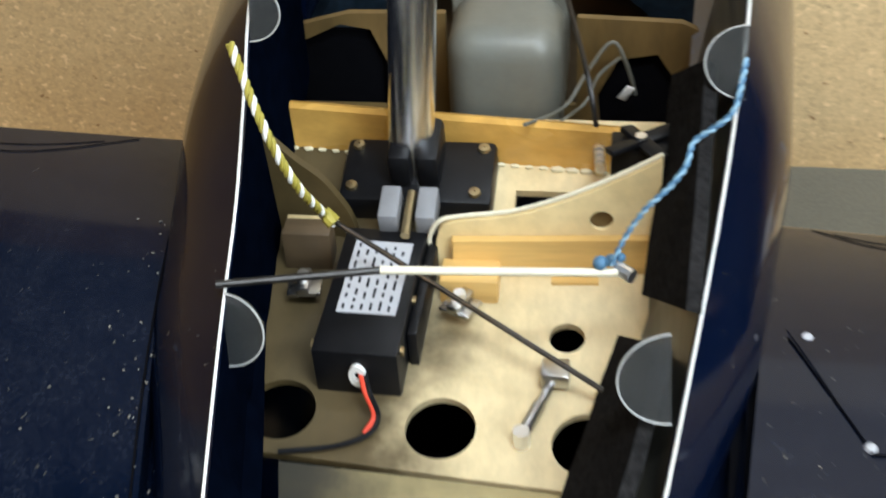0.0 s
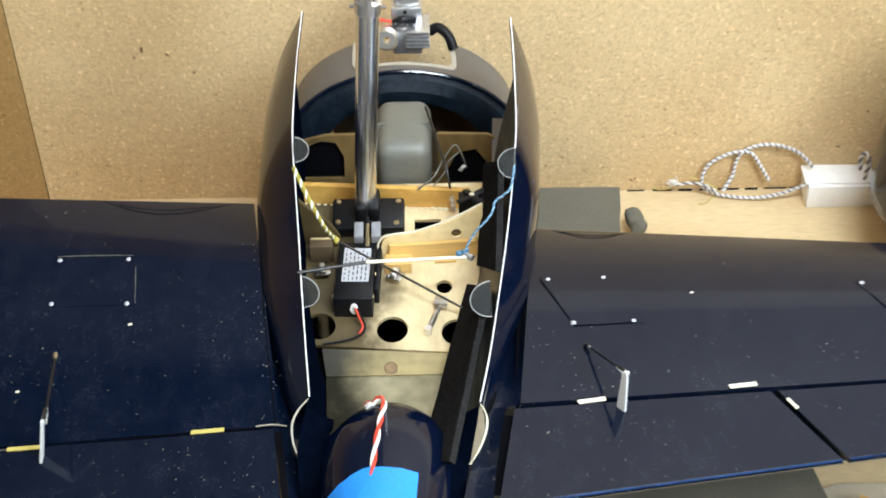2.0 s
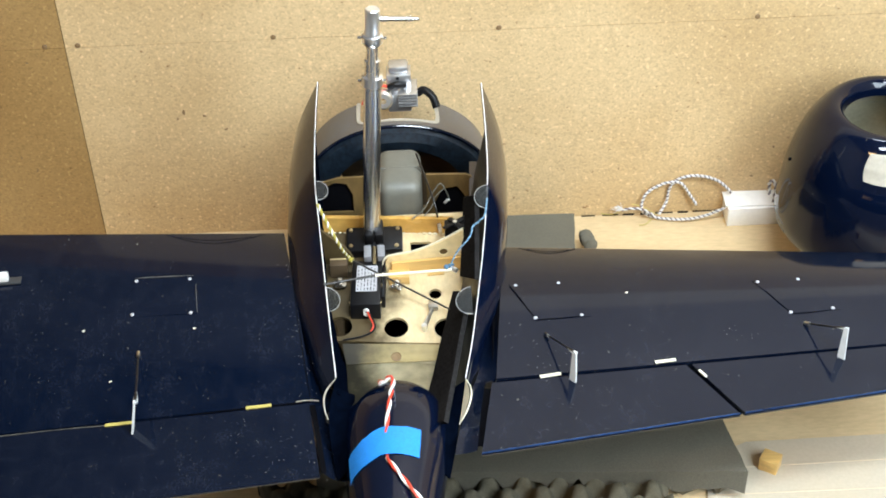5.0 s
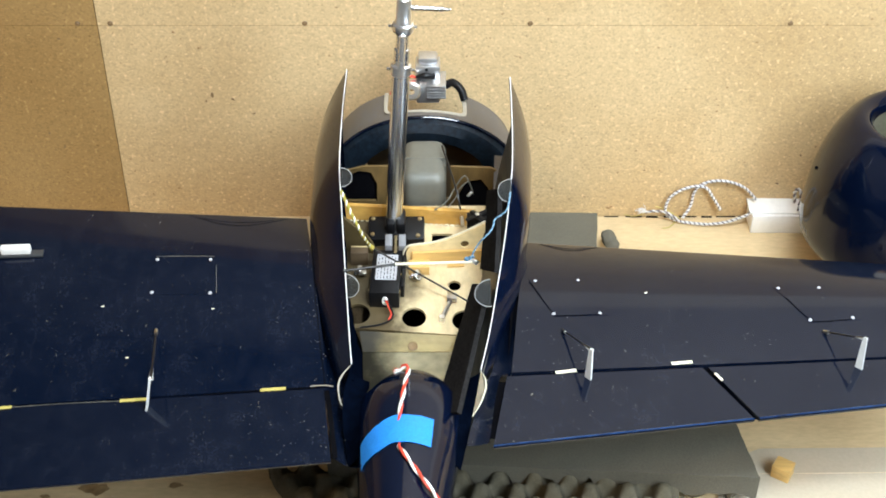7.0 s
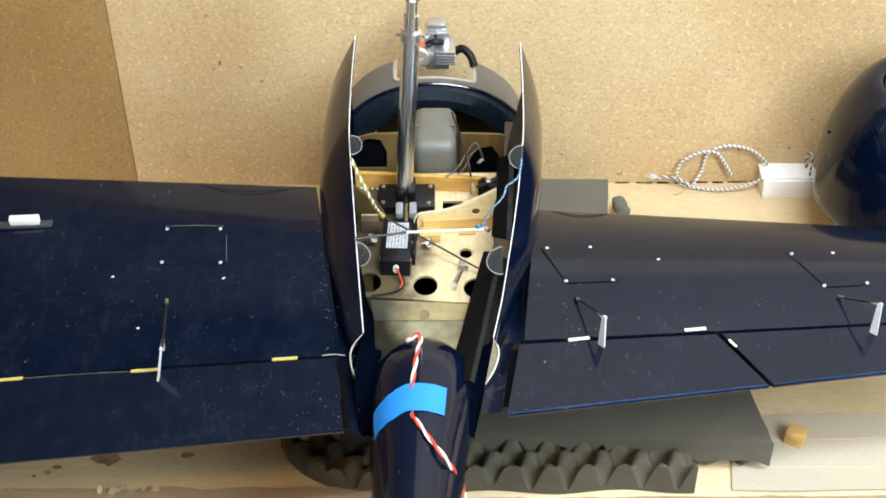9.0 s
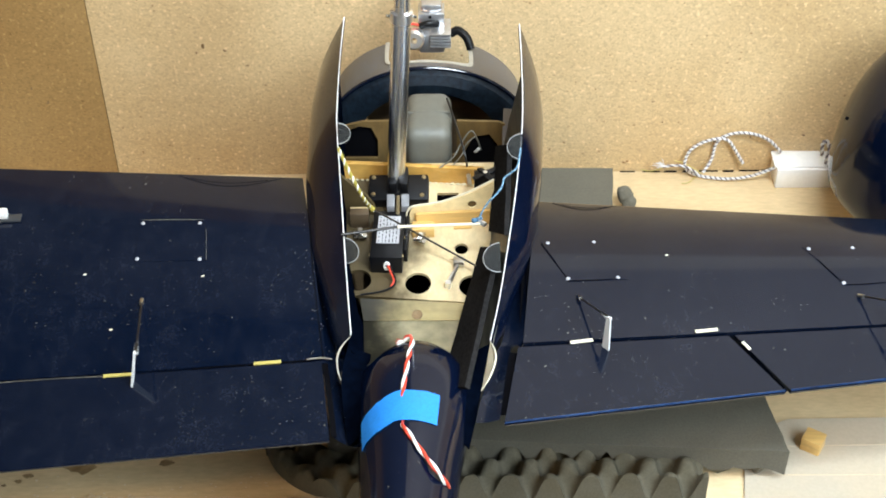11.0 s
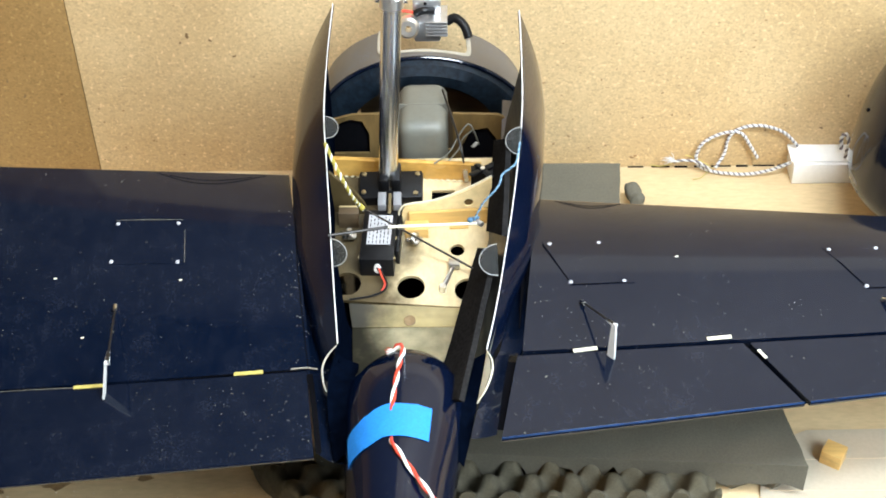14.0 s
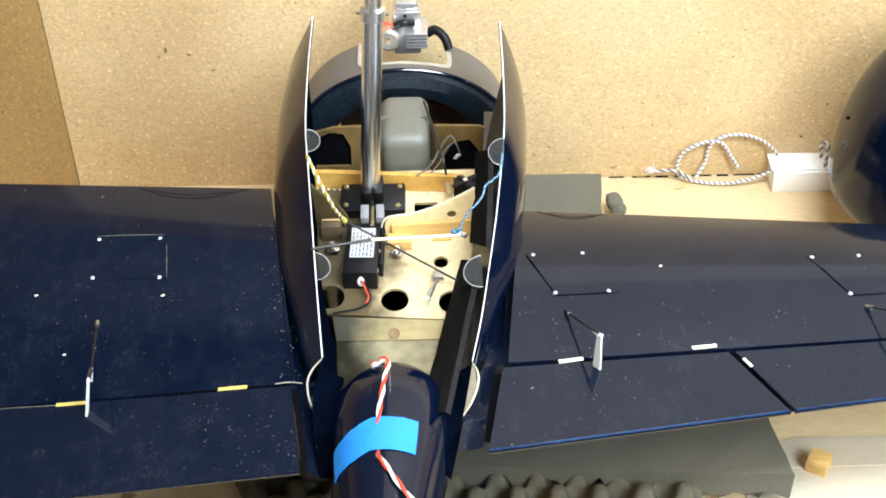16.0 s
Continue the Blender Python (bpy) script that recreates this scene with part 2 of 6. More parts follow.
# darker copy of the foam, holding the shade under wing and slab
FOAM_DARK = material("shaded_grey_foam", (0.098, 0.086, 0.058), 0.95, spread=0.25, grain=420, broad=30, bump=0.5, dark=(0.070, 0.056, 0.026))
WHITE = material("white_laminate_edge", (0.84, 0.83, 0.80), 0.45, spread=0.10, grain=200, dark=(0.62, 0.60, 0.55))
CREAM = material("cream_filler", (0.72, 0.66, 0.50), 0.55, spread=0.10)
PALE_EDGE = material("bare_glassfibre", (0.40, 0.36, 0.29), 0.55, spread=0.15)
BLACK = material("black_plastic", (0.006, 0.006, 0.007), 0.38, spread=0.25, grain=90)
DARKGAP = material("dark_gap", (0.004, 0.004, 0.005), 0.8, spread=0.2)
RUBBER = material("black_foam_tape", (0.019, 0.018, 0.018), 0.9, spread=0.6, grain=300, bump=0.7, dark=(0.006, 0.006, 0.006))
GREY_C = material("pale_grey_nylon", (0.52, 0.53, 0.52), 0.4, spread=0.08)
HORNW = material("white_nylon", (0.66, 0.67, 0.66), 0.4, spread=0.08)
GREY_P = material("grey_plastic", (0.20, 0.20, 0.21), 0.4, spread=0.1)
CHROME = material("chrome", (0.88, 0.89, 0.91), 0.36, metal=1.0, spread=0.04, bump=0.0)
BRUSHED = material("brushed_strut_metal", (0.93, 0.94, 0.96), 0.24, metal=1.0, spread=0.05, bump=0.02, stretch=(1, 1, 0.1))
STEEL = material("bare_steel", (0.55, 0.54, 0.52), 0.28, metal=1.0, spread=0.12, bump=0.05)
ALU = material("machined_aluminium", (0.95, 0.95, 0.96), 0.30, metal=1.0, spread=0.06, bump=0.03)
CAST = material("cast_aluminium", (0.62, 0.62, 0.63), 0.34, metal=0.85, spread=0.15)
DROD = material("dark_steel_rod", (0.045, 0.042, 0.04), 0.35, metal=0.8, spread=0.2)
BRASS = material("brass", (0.46, 0.36, 0.20), 0.4, metal=1.0, spread=0.15)
TANK = material("milky_nylon", (0.140, 0.136, 0.112), 0.40, spread=0.10, broad=30)
PLASTIC = material("translucent_plastic", (0.10, 0.105, 0.11), 0.3, spread=0.10, transmit=0.6)
TAPE = material("blue_masking_tape", (0.010, 0.21, 0.66), 0.65, spread=0.14, grain=320, broad=45, bump=0.3)
YELLOW = material("yellow_thread", (0.34, 0.28, 0.04), 0.7, spread=0.15)
THREAD_W = material("white_thread", (0.80, 0.79, 0.74), 0.75, spread=0.08)
THREAD_B = material("blue_thread", (0.07, 0.17, 0.28), 0.75, spread=0.2)
RED = material("red_wire", (0.62, 0.055, 0.025), 0.45, spread=0.15)
ROPE_W = material("white_rope_yarn", (0.64, 0.62, 0.60), 0.85, spread=0.10, grain=400)
THREAD_P = material("pale_blue_thread", (0.24, 0.40, 0.52), 0.75, spread=0.2)
ROPE_B = material("violet_grey_yarn", (0.17, 0.145, 0.155), 0.85, spread=0.2)
LABEL = material("silver_label", (0.42, 0.42, 0.44), 0.4, spread=0.05)
INK = material("label_ink", (0.02, 0.02, 0.022), 0.6, spread=0.1)
SMOKE = material("clear_nylon", (0.26, 0.27, 0.27), 0.22, spread=0.15, transmit=0.9)
TONGUE_RIM = material("worn_nylon_rim", (0.40, 0.40, 0.385), 0.5, spread=0.3)
# brown of the block, reused where shade inside the nose is painted in
DARK_BLOCK = material("dark_block_and_nose_shade", (0.085, 0.055, 0.028), 0.5, spread=0.3, grain=150, stretch=(0.3, 1, 1))
DUST_LINE = material("dusty_joint", (0.13, 0.12, 0.095), 0.8, spread=0.6, grain=260, dark=(0.02, 0.02, 0.02))
DUST_SPECK = material("sawdust_specks", (0.23, 0.21, 0.165), 0.9, spread=0.4)
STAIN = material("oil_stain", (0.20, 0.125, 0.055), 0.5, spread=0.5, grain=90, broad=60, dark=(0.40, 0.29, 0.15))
YHINGE = material("yellowed_nylon_hinge", (0.52, 0.43, 0.12), 0.5, spread=0.15)
PALE_WALL = material("pale_workshop_wall", (0.22, 0.217, 0.21), 0.9, spread=0.06)
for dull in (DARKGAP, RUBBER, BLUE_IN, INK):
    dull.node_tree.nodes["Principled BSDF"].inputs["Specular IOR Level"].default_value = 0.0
PALE_BOARD = material("pale_reflection_panel", (0.72, 0.60, 0.45), 0.7, spread=0.08, broad=5, dark=(0.64, 0.52, 0.37))
GREY_BOARD = material("toned_reflection_panel", (0.50, 0.42, 0.33), 0.8, spread=0.12, broad=4, dark=(0.43, 0.35, 0.26))
BLACK.node_tree.nodes["Principled BSDF"].inputs["Specular IOR Level"].default_value = 0.22
WALLPLAIN = material("dim_reflection_grey", (0.10, 0.097, 0.094), 0.9, spread=0.06)


# ---------------------------------------------------------------- building helpers
def part(name, bm, mat, parent=None, label=""):
    me = bpy.data.meshes.new(name)
    bm.normal_update()
    bm.to_mesh(me)
    bm.free()
    me.materials.append(mat)
    for p in me.polygons:
        p.use_smooth = True
    try:
        me.set_sharp_from_angle(angle=radians(35))
    except AttributeError:
        pass
    ob = new(name, me)
    if parent is not None:
        ob.parent = parent
    if label:
        ob["label"] = label
    return ob


def thing(name, at=(0, 0, 0), label="", category="", group="", kind="", m=None):
    ob = new(name)
    ob.empty_display_size = 0.02
    ob.matrix_world = m if m is not None else pose(*at)
    return tagged(ob, label, category, group, kind)


def box(bm, x0, x1, y0, y1, z0, z1, m=None, bevel=0.0, steps=2):
    ret = bmesh.ops.create_cube(bm, size=1.0)
    t = Matrix.Translation(((x0 + x1) / 2, (y0 + y1) / 2, (z0 + z1) / 2)) @ Matrix.Diagonal((x1 - x0, y1 - y0, z1 - z0, 1))
    bmesh.ops.transform(bm, matrix=t, verts=ret["verts"])
    if bevel:
        es = list({e for v in ret["verts"] for e in v.link_edges})
        r = bmesh.ops.bevel(bm, geom=es, offset=bevel, segments=steps, profile=0.5, affect="EDGES")
        vs = list({v for f in r["faces"] for v in f.verts} | {v for v in ret["verts"] if v.is_valid})
    else:
        vs = ret["verts"]
    if m is not None:
        bmesh.ops.transform(bm, matrix=m, verts=vs)
    return bm


def tube(bm, pts, r, n=10, caps=True):
    """A round rod or cable along points; r: one radius or one for each point."""
    pts = [Vector(p) for p in pts]
    rs = r if isinstance(r, (list, tuple)) else [r] * len(pts)
    rings, up = [], None
    for i, p in enumerate(pts):
        d = (pts[min(i + 1, len(pts) - 1)] - pts[max(i - 1, 0)]).normalized()
        if up is None:
            up = d.orthogonal().normalized()
        up = (up - d * up.dot(d))
        up = up.normalized() if up.length > 1e-6 else d.orthogonal().normalized()
        side = d.cross(up)
        rings.append([bm.verts.new(p + (up * math.cos(2 * math.pi * k / n) + side * math.sin(2 * math.pi * k / n)) * rs[i]) for k in range(n)])
    for a, b in zip(rings, rings[1:]):
        for k in range(n):
            bm.faces.new((a[k], a[(k + 1) % n], b[(k + 1) % n], b[k]))
    if caps:
        bm.faces.new(list(reversed(rings[0])))
        bm.faces.new(rings[-1])
    return bm


def loft(bm, rows, closed=False):
    """A skin over rows of points."""
    vs = [[bm.verts.new(p) for p in row] for row in rows]
    for a, b in zip(vs, vs[1:]):
        m = len(a)
        for k in range(m if closed else m - 1):
            bm.faces.new((a[k], a[(k + 1) % m], b[(k + 1) % m], b[k]))
    return vs


def slab(bm, rows, thick):
    """A skin with thickness: rows of points, pushed inwards along the mean normal of each row."""
    loft(bm, rows)
    bm.normal_update()
    bmesh.ops.solidify(bm, geom=bm.faces[:], thickness=thick)
    return bm


def smooth(pts, steps=6):
    """Catmull-Rom through points."""
    pts = [Vector(p) for p in pts]
    out = []
    for i in range(len(pts) - 1):
        p0, p1, p2, p3 = pts[max(i - 1, 0)], pts[i], pts[i + 1], pts[min(i + 2, len(pts) - 1)]
        for k in range(steps):
            t = k / steps
            out.append(0.5 * ((2 * p1) + (p2 - p0) * t + (2 * p0 - 5 * p1 + 4 * p2 - p3) * t * t + (3 * p1 - p0 - 3 * p2 + p3) * t ** 3))
    out.append(pts[-1])
    return out


def lerp(a, b, t):
    return a + (b - a) * t


def curve_at(table, y):
    """Linear reading of a small table of (y, values...)."""
    if y <= table[0][0]:
        return table[0][1:]
    for a, b in zip(table, table[1:]):
        if y <= b[0]:
            t = (y - a[0]) / (b[0] - a[0])
            t = t * t * (3 - 2 * t) * 0.35 + t * 0.65
            return tuple(lerp(u, v, t) for u, v in zip(a[1:], b[1:]))
    return table[-1][1:]


def rect_hole_plate(bm, outline, holes, thick, m=None):
    """A flat plate in its own xy plane with holes cut through it, thick downwards."""
    edges = []
    for ring in (outline, *holes):
        vs = [bm.verts.new((p[0], p[1], 0)) for p in ring]
        edges += [bm.edges.new((a, b)) for a, b in zip(vs, vs[1:] + vs[:1])]
    bmesh.ops.triangle_fill(bm, use_beauty=True, use_dissolve=False, edges=edges)
    bm.normal_update()
    if bm.faces and sum(f.normal.z for f in bm.faces) < 0:
        bmesh.ops.reverse_faces(bm, faces=bm.faces[:])
    r = bmesh.ops.extrude_face_region(bm, geom=bm.faces[:])
    bmesh.ops.translate(bm, vec=(0, 0, -thick), verts=[v for v in r["geom"] if isinstance(v, bmesh.types.BMVert)])
    bmesh.ops.recalc_face_normals(bm, faces=bm.faces[:])
    if m is not None:
        bmesh.ops.transform(bm, matrix=m, verts=bm.verts[:])
    return bm


def ring_pts(cx, cy, rx, ry=None, n=28):
    return [(cx + rx * math.cos(2 * math.pi * k / n), cy + (ry or rx) * math.sin(2 * math.pi * k / n)) for k in range(n)]


def cyl(bm, a, b, r, n=16, r2=None):
    return tube(bm, [a, b], [r, r if r2 is None else r2], n)


def rod(bm, a, b, r, n=10):
    return tube(bm, [a, b], r, n)


def revolve(bm, profile, n=40, m=None):
    """A turned body about z; profile: (radius, height), closed."""
    rows = [[(r * math.cos(2 * math.pi * k / n), r * math.sin(2 * math.pi * k / n), z) for k in range(n)] for r, z in profile]
    vs = [[bm.verts.new(p) for p in row] for row in rows]
    for a, b in zip(vs, vs[1:] + vs[:1]):
        for k in range(n):
            bm.faces.new((a[k], a[(k + 1) % n], b[(k + 1) % n], b[k]))
    bmesh.ops.recalc_face_normals(bm, faces=bm.faces[:])
    if m is not None:
        bmesh.ops.transform(bm, matrix=m, verts=bm.verts[:])
    return bm


def twisted(owner, pts, r, pitch, mats, names, n=7):
    """Strands wound round one another along a path, each a part of owner."""
    path = smooth(pts, 10)
    length = [0.0]
    for a, b in zip(path, path[1:]):
        length.append(length[-1] + (b - a).length)
    steps = max(8, int(length[-1] / pitch * 9))
    fine, j = [], 0
    for i in range(steps + 1):
        d = length[-1] * i / steps
        while j < len(length) - 2 and length[j + 1] < d:
            j += 1
        f = (d - length[j]) / max(1e-9, length[j + 1] - length[j])
        fine.append(path[j].lerp(path[j + 1], f))
    count = len(mats)
    off = r * (0.75 if count == 2 else 1.0)
    for k, (mat, name) in enumerate(zip(mats, names)):
        out, up = [], None
        for i, p in enumerate(fine):
            d = (fine[min(i + 1, steps)] - fine[max(i - 1, 0)]).normalized()
            up = d.orthogonal() if up is None else up - d * up.dot(d)
            up = up.normalized()
            a = 2 * math.pi * (length[-1] * i / steps / pitch + k / count)
            out.append(p + (up * math.cos(a) + d.cross(up) * math.sin(a)) * off)
        bm = bmesh.new()
        tube(bm, out, r, n)
        part(name, bm, mat, owner)


# ---------------------------------------------------------------- bench, wall, room
WALL_Y, BENCH_FRONT = 0.534, -0.070
SEAM_X, JOINT_Z = -0.475, 0.333
bm = bmesh.new()
rows = []
rnd = random.Random(4)
xs = [-1.5 + 3.0 * k / 240 for k in range(241)]
front = [BENCH_FRONT + 0.0025 * noise.noise((x * 14, 0, 0)) + 0.002 * noise.noise((x * 60, 3, 0)) for x in xs]
loft(bm, [[(x, WALL_Y + 0.02, 0) for x in xs], [(x, 0.1, 0) for x in xs], [(x, f + 0.006, 0) for x, f in zip(xs, front)], [(x, f, -0.004) for x, f in zip(xs, front)], [(x, f + 0.003, -0.03) for x, f in zip(xs, front)], [(x, WALL_Y + 0.02, -0.03) for x in xs]])
bmesh.ops.recalc_face_normals(bm, faces=bm.faces[:])
tagged(part("workbench_top", bm, BENCHM), "pale worn wooden workbench top with a chipped front edge", "workbench", kind="structure")
for name, x0, x1, z0, z1, mat, text in (
        ("wall_north", SEAM_X + 0.0006, 1.5, -0.03, JOINT_Z - 0.0003, CHIP, "honey-brown chipboard wall panel along the bench"),
        ("wall_north_upper", SEAM_X + 0.0006, 1.5, JOINT_Z + 0.0003, 0.58, CHIP, "honey-brown upper chipboard wall panel with a butt joint"),
        ("wall_north_side", -1.5, SEAM_X - 0.0006, -0.03, JOINT_Z - 0.0003, CHIP_DARK, "darker aged chipboard wall panel beside the seam"),
        ("wall_north_side_upper", -1.5, SEAM_X - 0.0006, JOINT_Z + 0.0003, 0.58, CHIP_DARK, "darker aged upper chipboard wall panel"),
        # unseen panels from here up, toned for what the wings reflect
        ("wall_north_high", -0.0988, 1.5, 0.5806, 0.74, PALE_BOARD, "unseen pale wall panel for the right wing's reflection"),
        ("wall_north_rail", -1.5, -0.10, 0.5806, 0.70, BROWN_WOOD, "unseen dull brown panel softening the left wing's reflection"),
        ("wall_north_top", -1.5, -0.10, 0.7006, 2.4, WALLPLAIN, "unseen dim panel that keeps the left wing's reflection dark"),
        ("wall_north_top_board", -0.0988, 1.5, 0.7406, 2.4, GREY_BOARD, "unseen pale panel toned for the right wing's reflection")):
    bm = bmesh.new()
    if name == "wall_north_top_board":  # pierced by the window over the bench
        for u0, u1, v0, v1 in ((x0, 0.3995, z0, z1), (1.0005, x1, z0, z1), (0.3995, 1.0005, z0, 1.515), (0.3995, 1.0005, 2.005, z1)):
            box(bm, u0, u1, WALL_Y, WALL_Y + 0.018, v0, v1)
    else:
        box(bm, x0, x1, WALL_Y, WALL_Y + 0.018, z0, z1)
    tagged(part(name, bm, mat), text, "wall", kind="structure")
bm = bmesh.new()
box(bm, -1.5, 1.5, WALL_Y + 0.019, WALL_Y + 0.03, -0.03, 2.4)
tagged(part("wall_north_backing", bm, DARKGAP), "dark backing behind the chipboard panels", "wall", kind="structure")
bm = bmesh.new()
for x0, x1, y0, y1, z0, z1 in ((-1.55, -1.5, -2.5, 0.56, -0.9, 2.4), (1.5, 1.55, -2.5, 0.56, -0.9, 2.4), (-1.55, 1.55, -2.55, -2.5, -0.9, 2.4)):
    box(bm, x0, x1, y0, y1, z0, z1)
tagged(part("wall_rest", bm, PALE_WALL), "plain pale workshop walls", "wall", kind="structure")
# unseen ceiling; its dim tone keeps reflections in the paint dark
bm = bmesh.new()
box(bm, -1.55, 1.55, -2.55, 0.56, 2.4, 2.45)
tagged(part("ceiling", bm, WALLPLAIN), "plain unseen ceiling, toned dim to keep reflections dark", "ceiling", kind="structure")
bm = bmesh.new()
box(bm, -1.55, 1.55, -2.55, 0.56, -0.95, -0.9)
tagged(part("floor", bm, HARD), "plain workshop floor board", "floor", kind="structure")
bm = bmesh.new()
sheet = [(0.33, -0.066), (0.40, -0.068), (0.50, -0.066), (0.62, -0.069), (0.80, -0.066), (0.82, 0.06), (0.40, 0.055), (0.345, 0.03)]
top = [bm.verts.new((x, y, 0.0028)) for x, y in sheet]
face = bm.faces.new(top)
r = bmesh.ops.extrude_face_region(bm, geom=[face])
bmesh.ops.translate(bm, vec=(0, 0, -0.0024), verts=[v for v in r["geom"] if isinstance(v, bmesh.types.BMVert)])
bmesh.ops.recalc_face_normals(bm, faces=bm.faces[:])
tagged(part("card_sheet", bm, SHEET), "pale worn card sheet lying on the bench", "card sheet")
for n, (y0, y1) in enumerate(((0.012, 0.018), (-0.030, -0.033))):
    bm = bmesh.new()
    rod_pts = [(0.345 + 0.046 * k, lerp(y0, y1, k / 10) + 0.0006 * noise.noise((k, n, 0)), 0.0029) for k in range(11)]
    tube(bm, rod_pts, 0.0005, 5)
    tagged(part("card_crease", bm, HARD), "shallow scored crease in the card sheet", "crease", kind="structure")
# loose hardboard edge lying along the front of the bench
bm = bmesh.new()
edge = [(-0.55 + 0.042 * k, BENCH_FRONT + 0.012 + 0.007 * noise.noise((k * 0.9, 7, 0))) for k in range(12)]
loft(bm, [[(x, y, 0.003) for x, y in edge], [(x, y - 0.016, 0.0035) for x, y in edge]])
bmesh.ops.solidify(bm, geom=bm.faces[:], thickness=0.003)
tagged(part("torn_cardboard_strip", bm, HARD), "frayed pale cardboard strip on the bench edge", "cardboard")


def nail(x, z):
    t = thing("wall_nail", (x, WALL_Y, z), "rusty dark round nail head in the chipboard", "nail", "nails along the panel joint")
    bm = bmesh.new()
    revolve(bm, [(0.0003, 0.0), (0.0036, 0.0), (0.0038, 0.0006), (0.003, 0.0014), (0.0003, 0.0017)], 14, pose(0, 0, 0, 90))
    part("nail_head", bm, BROWN_WOOD, t)


for x in (-0.502, -0.457, -0.190, 0.120, 0.477):
    nail(x, JOINT_Z + 0.0035)
mr = random.Random(17)
for x, z, r in ((-0.3283, 0.2200, 0.0050), (-0.3000, 0.2123, 0.0034), (-0.3382, 0.2094, 0.0026), (-0.2714, 0.1881, 0.0030), (-0.5533, 0.1294, 0.0034), (-0.5715, 0.1535, 0.0030), (-0.5317, 0.3121, 0.0028), (0.5260, 0.1141, 0.0030), (0.4986, 0.0623, 0.0032), (0.4247, 0.0602, 0.0026), (0.2826, 0.1223, 0.0022), (0.2982, 0.0864, 0.0022)):
    bm = bmesh.new()
    turn = mr.uniform(0, 3)
    ring = [Vector((r * math.cos(a) * mr.uniform(0.7, 1.1), 0, 0.5 * r * math.sin(a) * mr.uniform(0.6, 1.1))) for a in [2 * math.pi * k / 12 for k in range(12)]]
    loft(bm, [[tuple(Matrix.Rotation(turn, 3, "Y") @ q * f + Vector((x, WALL_Y - h, z))) for q in ring] for f, h in ((1.0, 0.0002), (0.6, 0.0006), (0.05, 0.0007))], True)
    tagged(part("wall_mark", bm, BROWN_WOOD), "dark resin fleck in the chipboard", "wall mark", "flecks in the wall", kind="structure")
bm = bmesh.new()
x = 0.245
while x < 0.46:
    ln = mr.uniform(0.006, 0.030)
    box(bm, x, x + ln, WALL_Y - 0.0022 - mr.uniform(0, 0.0015), WALL_Y - 0.0003, 0.0002, 0.0009)
    x += ln + mr.uniform(0.003, 0.012)
tagged(part("wall_foot_crack", bm, DARKGAP), "dark broken crack between bench and wall", "crack", kind="structure")


# ---------------------------------------------------------------- wing shape
# corners of each wing's visible face: root and outer station, each as leading edge, hinge line, trailing edge
WING = {
    "left": (((-0.166, 0.224, 0.235), (-0.124, -0.044, 0.210), (-0.116, -0.144, 0.200)),
             ((-0.553, 0.230, 0.250), (-0.5015, -0.0466, 0.180), (-0.479, -0.154, 0.165))),
    "right": (((0.0937, 0.221, 0.225), (0.0671, -0.0366, 0.223), (0.0578, -0.1410, 0.219)),
              ((0.508, 0.194, 0.215), (0.4637, 0.0030, 0.208), (0.4473, -0.0745, 0.2065))),
}


def wing_point(side, s, t):
    """s: 0 at the root, 1 at the outer station; t: 0 leading edge, 1 hinge line, 2 trailing edge."""
    root, tip = WING[side]
    a, b = (0, 1) if t <= 1 else (1, 2)
    k = t if t <= 1 else t - 1
    p = [root[a][i] * (1 - s) * (1 - k) + root[b][i] * (1 - s) * k + tip[a][i] * s * (1 - k) + tip[b][i] * s * k for i in range(3)]
    if t <= 1:
        q = (t - 0.42) / (0.42 if t < 0.42 else 0.58)
        p[2] += (0.018 if side == "left" else 0.008) * (1 - q * q) * (1 - 0.25 * s) + 0.004 * (1 - t)
        if side == "right":
            p[2] -= 0.025 * max(0.0, 1 - t / 0.62) ** 2
    return p


def on_wing(side, x, y, lift=0.0):
    """The point of the wing's face over (x, y)."""
    s = t = 0.5
    for _ in range(40):
        p = wing_point(side, s, t)
        q, r = wing_point(side, s + 0.01, t), wing_point(side, s, t + 0.01)
        a, b, c, d = (q[0] - p[0]) / 0.01, (r[0] - p[0]) / 0.01, (q[1] - p[1]) / 0.01, (r[1] - p[1]) / 0.01
        det = a * d - b * c
        ex, ey = x - p[0], y - p[1]
        s += 0.8 * (d * ex - b * ey) / det
        t += 0.8 * (a * ey - c * ex) / det
        t = min(max(t, -0.2), 2.3)
    return (x, y, wing_point(side, s, t)[2] + lift)


# ---------------------------------------------------------------- the model aircraft, lying on its back
plane = thing("model_aircraft", (-0.03, 0.1, 0.055), "dark navy model aircraft upside down on foam, gear bay open", "model aircraft")


# the gear tray is built in its own measure and set into the body by TRAY
TRAY_SET = Matrix.Translation((-0.0003, -0.0383, 0.0436)) @ Matrix.Scale(0.968, 4)
TRAY = None


def aboard(name, bm, mat, parent=None, label=""):
    """A part of the aircraft, given in world places; parts of the gear tray are set by TRAY."""
    owner = parent or plane
    if TRAY is not None:
        bmesh.ops.transform(bm, matrix=TRAY, verts=bm.verts[:])
    bmesh.ops.transform(bm, matrix=owner.matrix_world.inverted() if parent is None else Matrix.Translation(-Vector(plane.location)), verts=bm.verts[:])
    return part(name, bm, mat, owner, label)


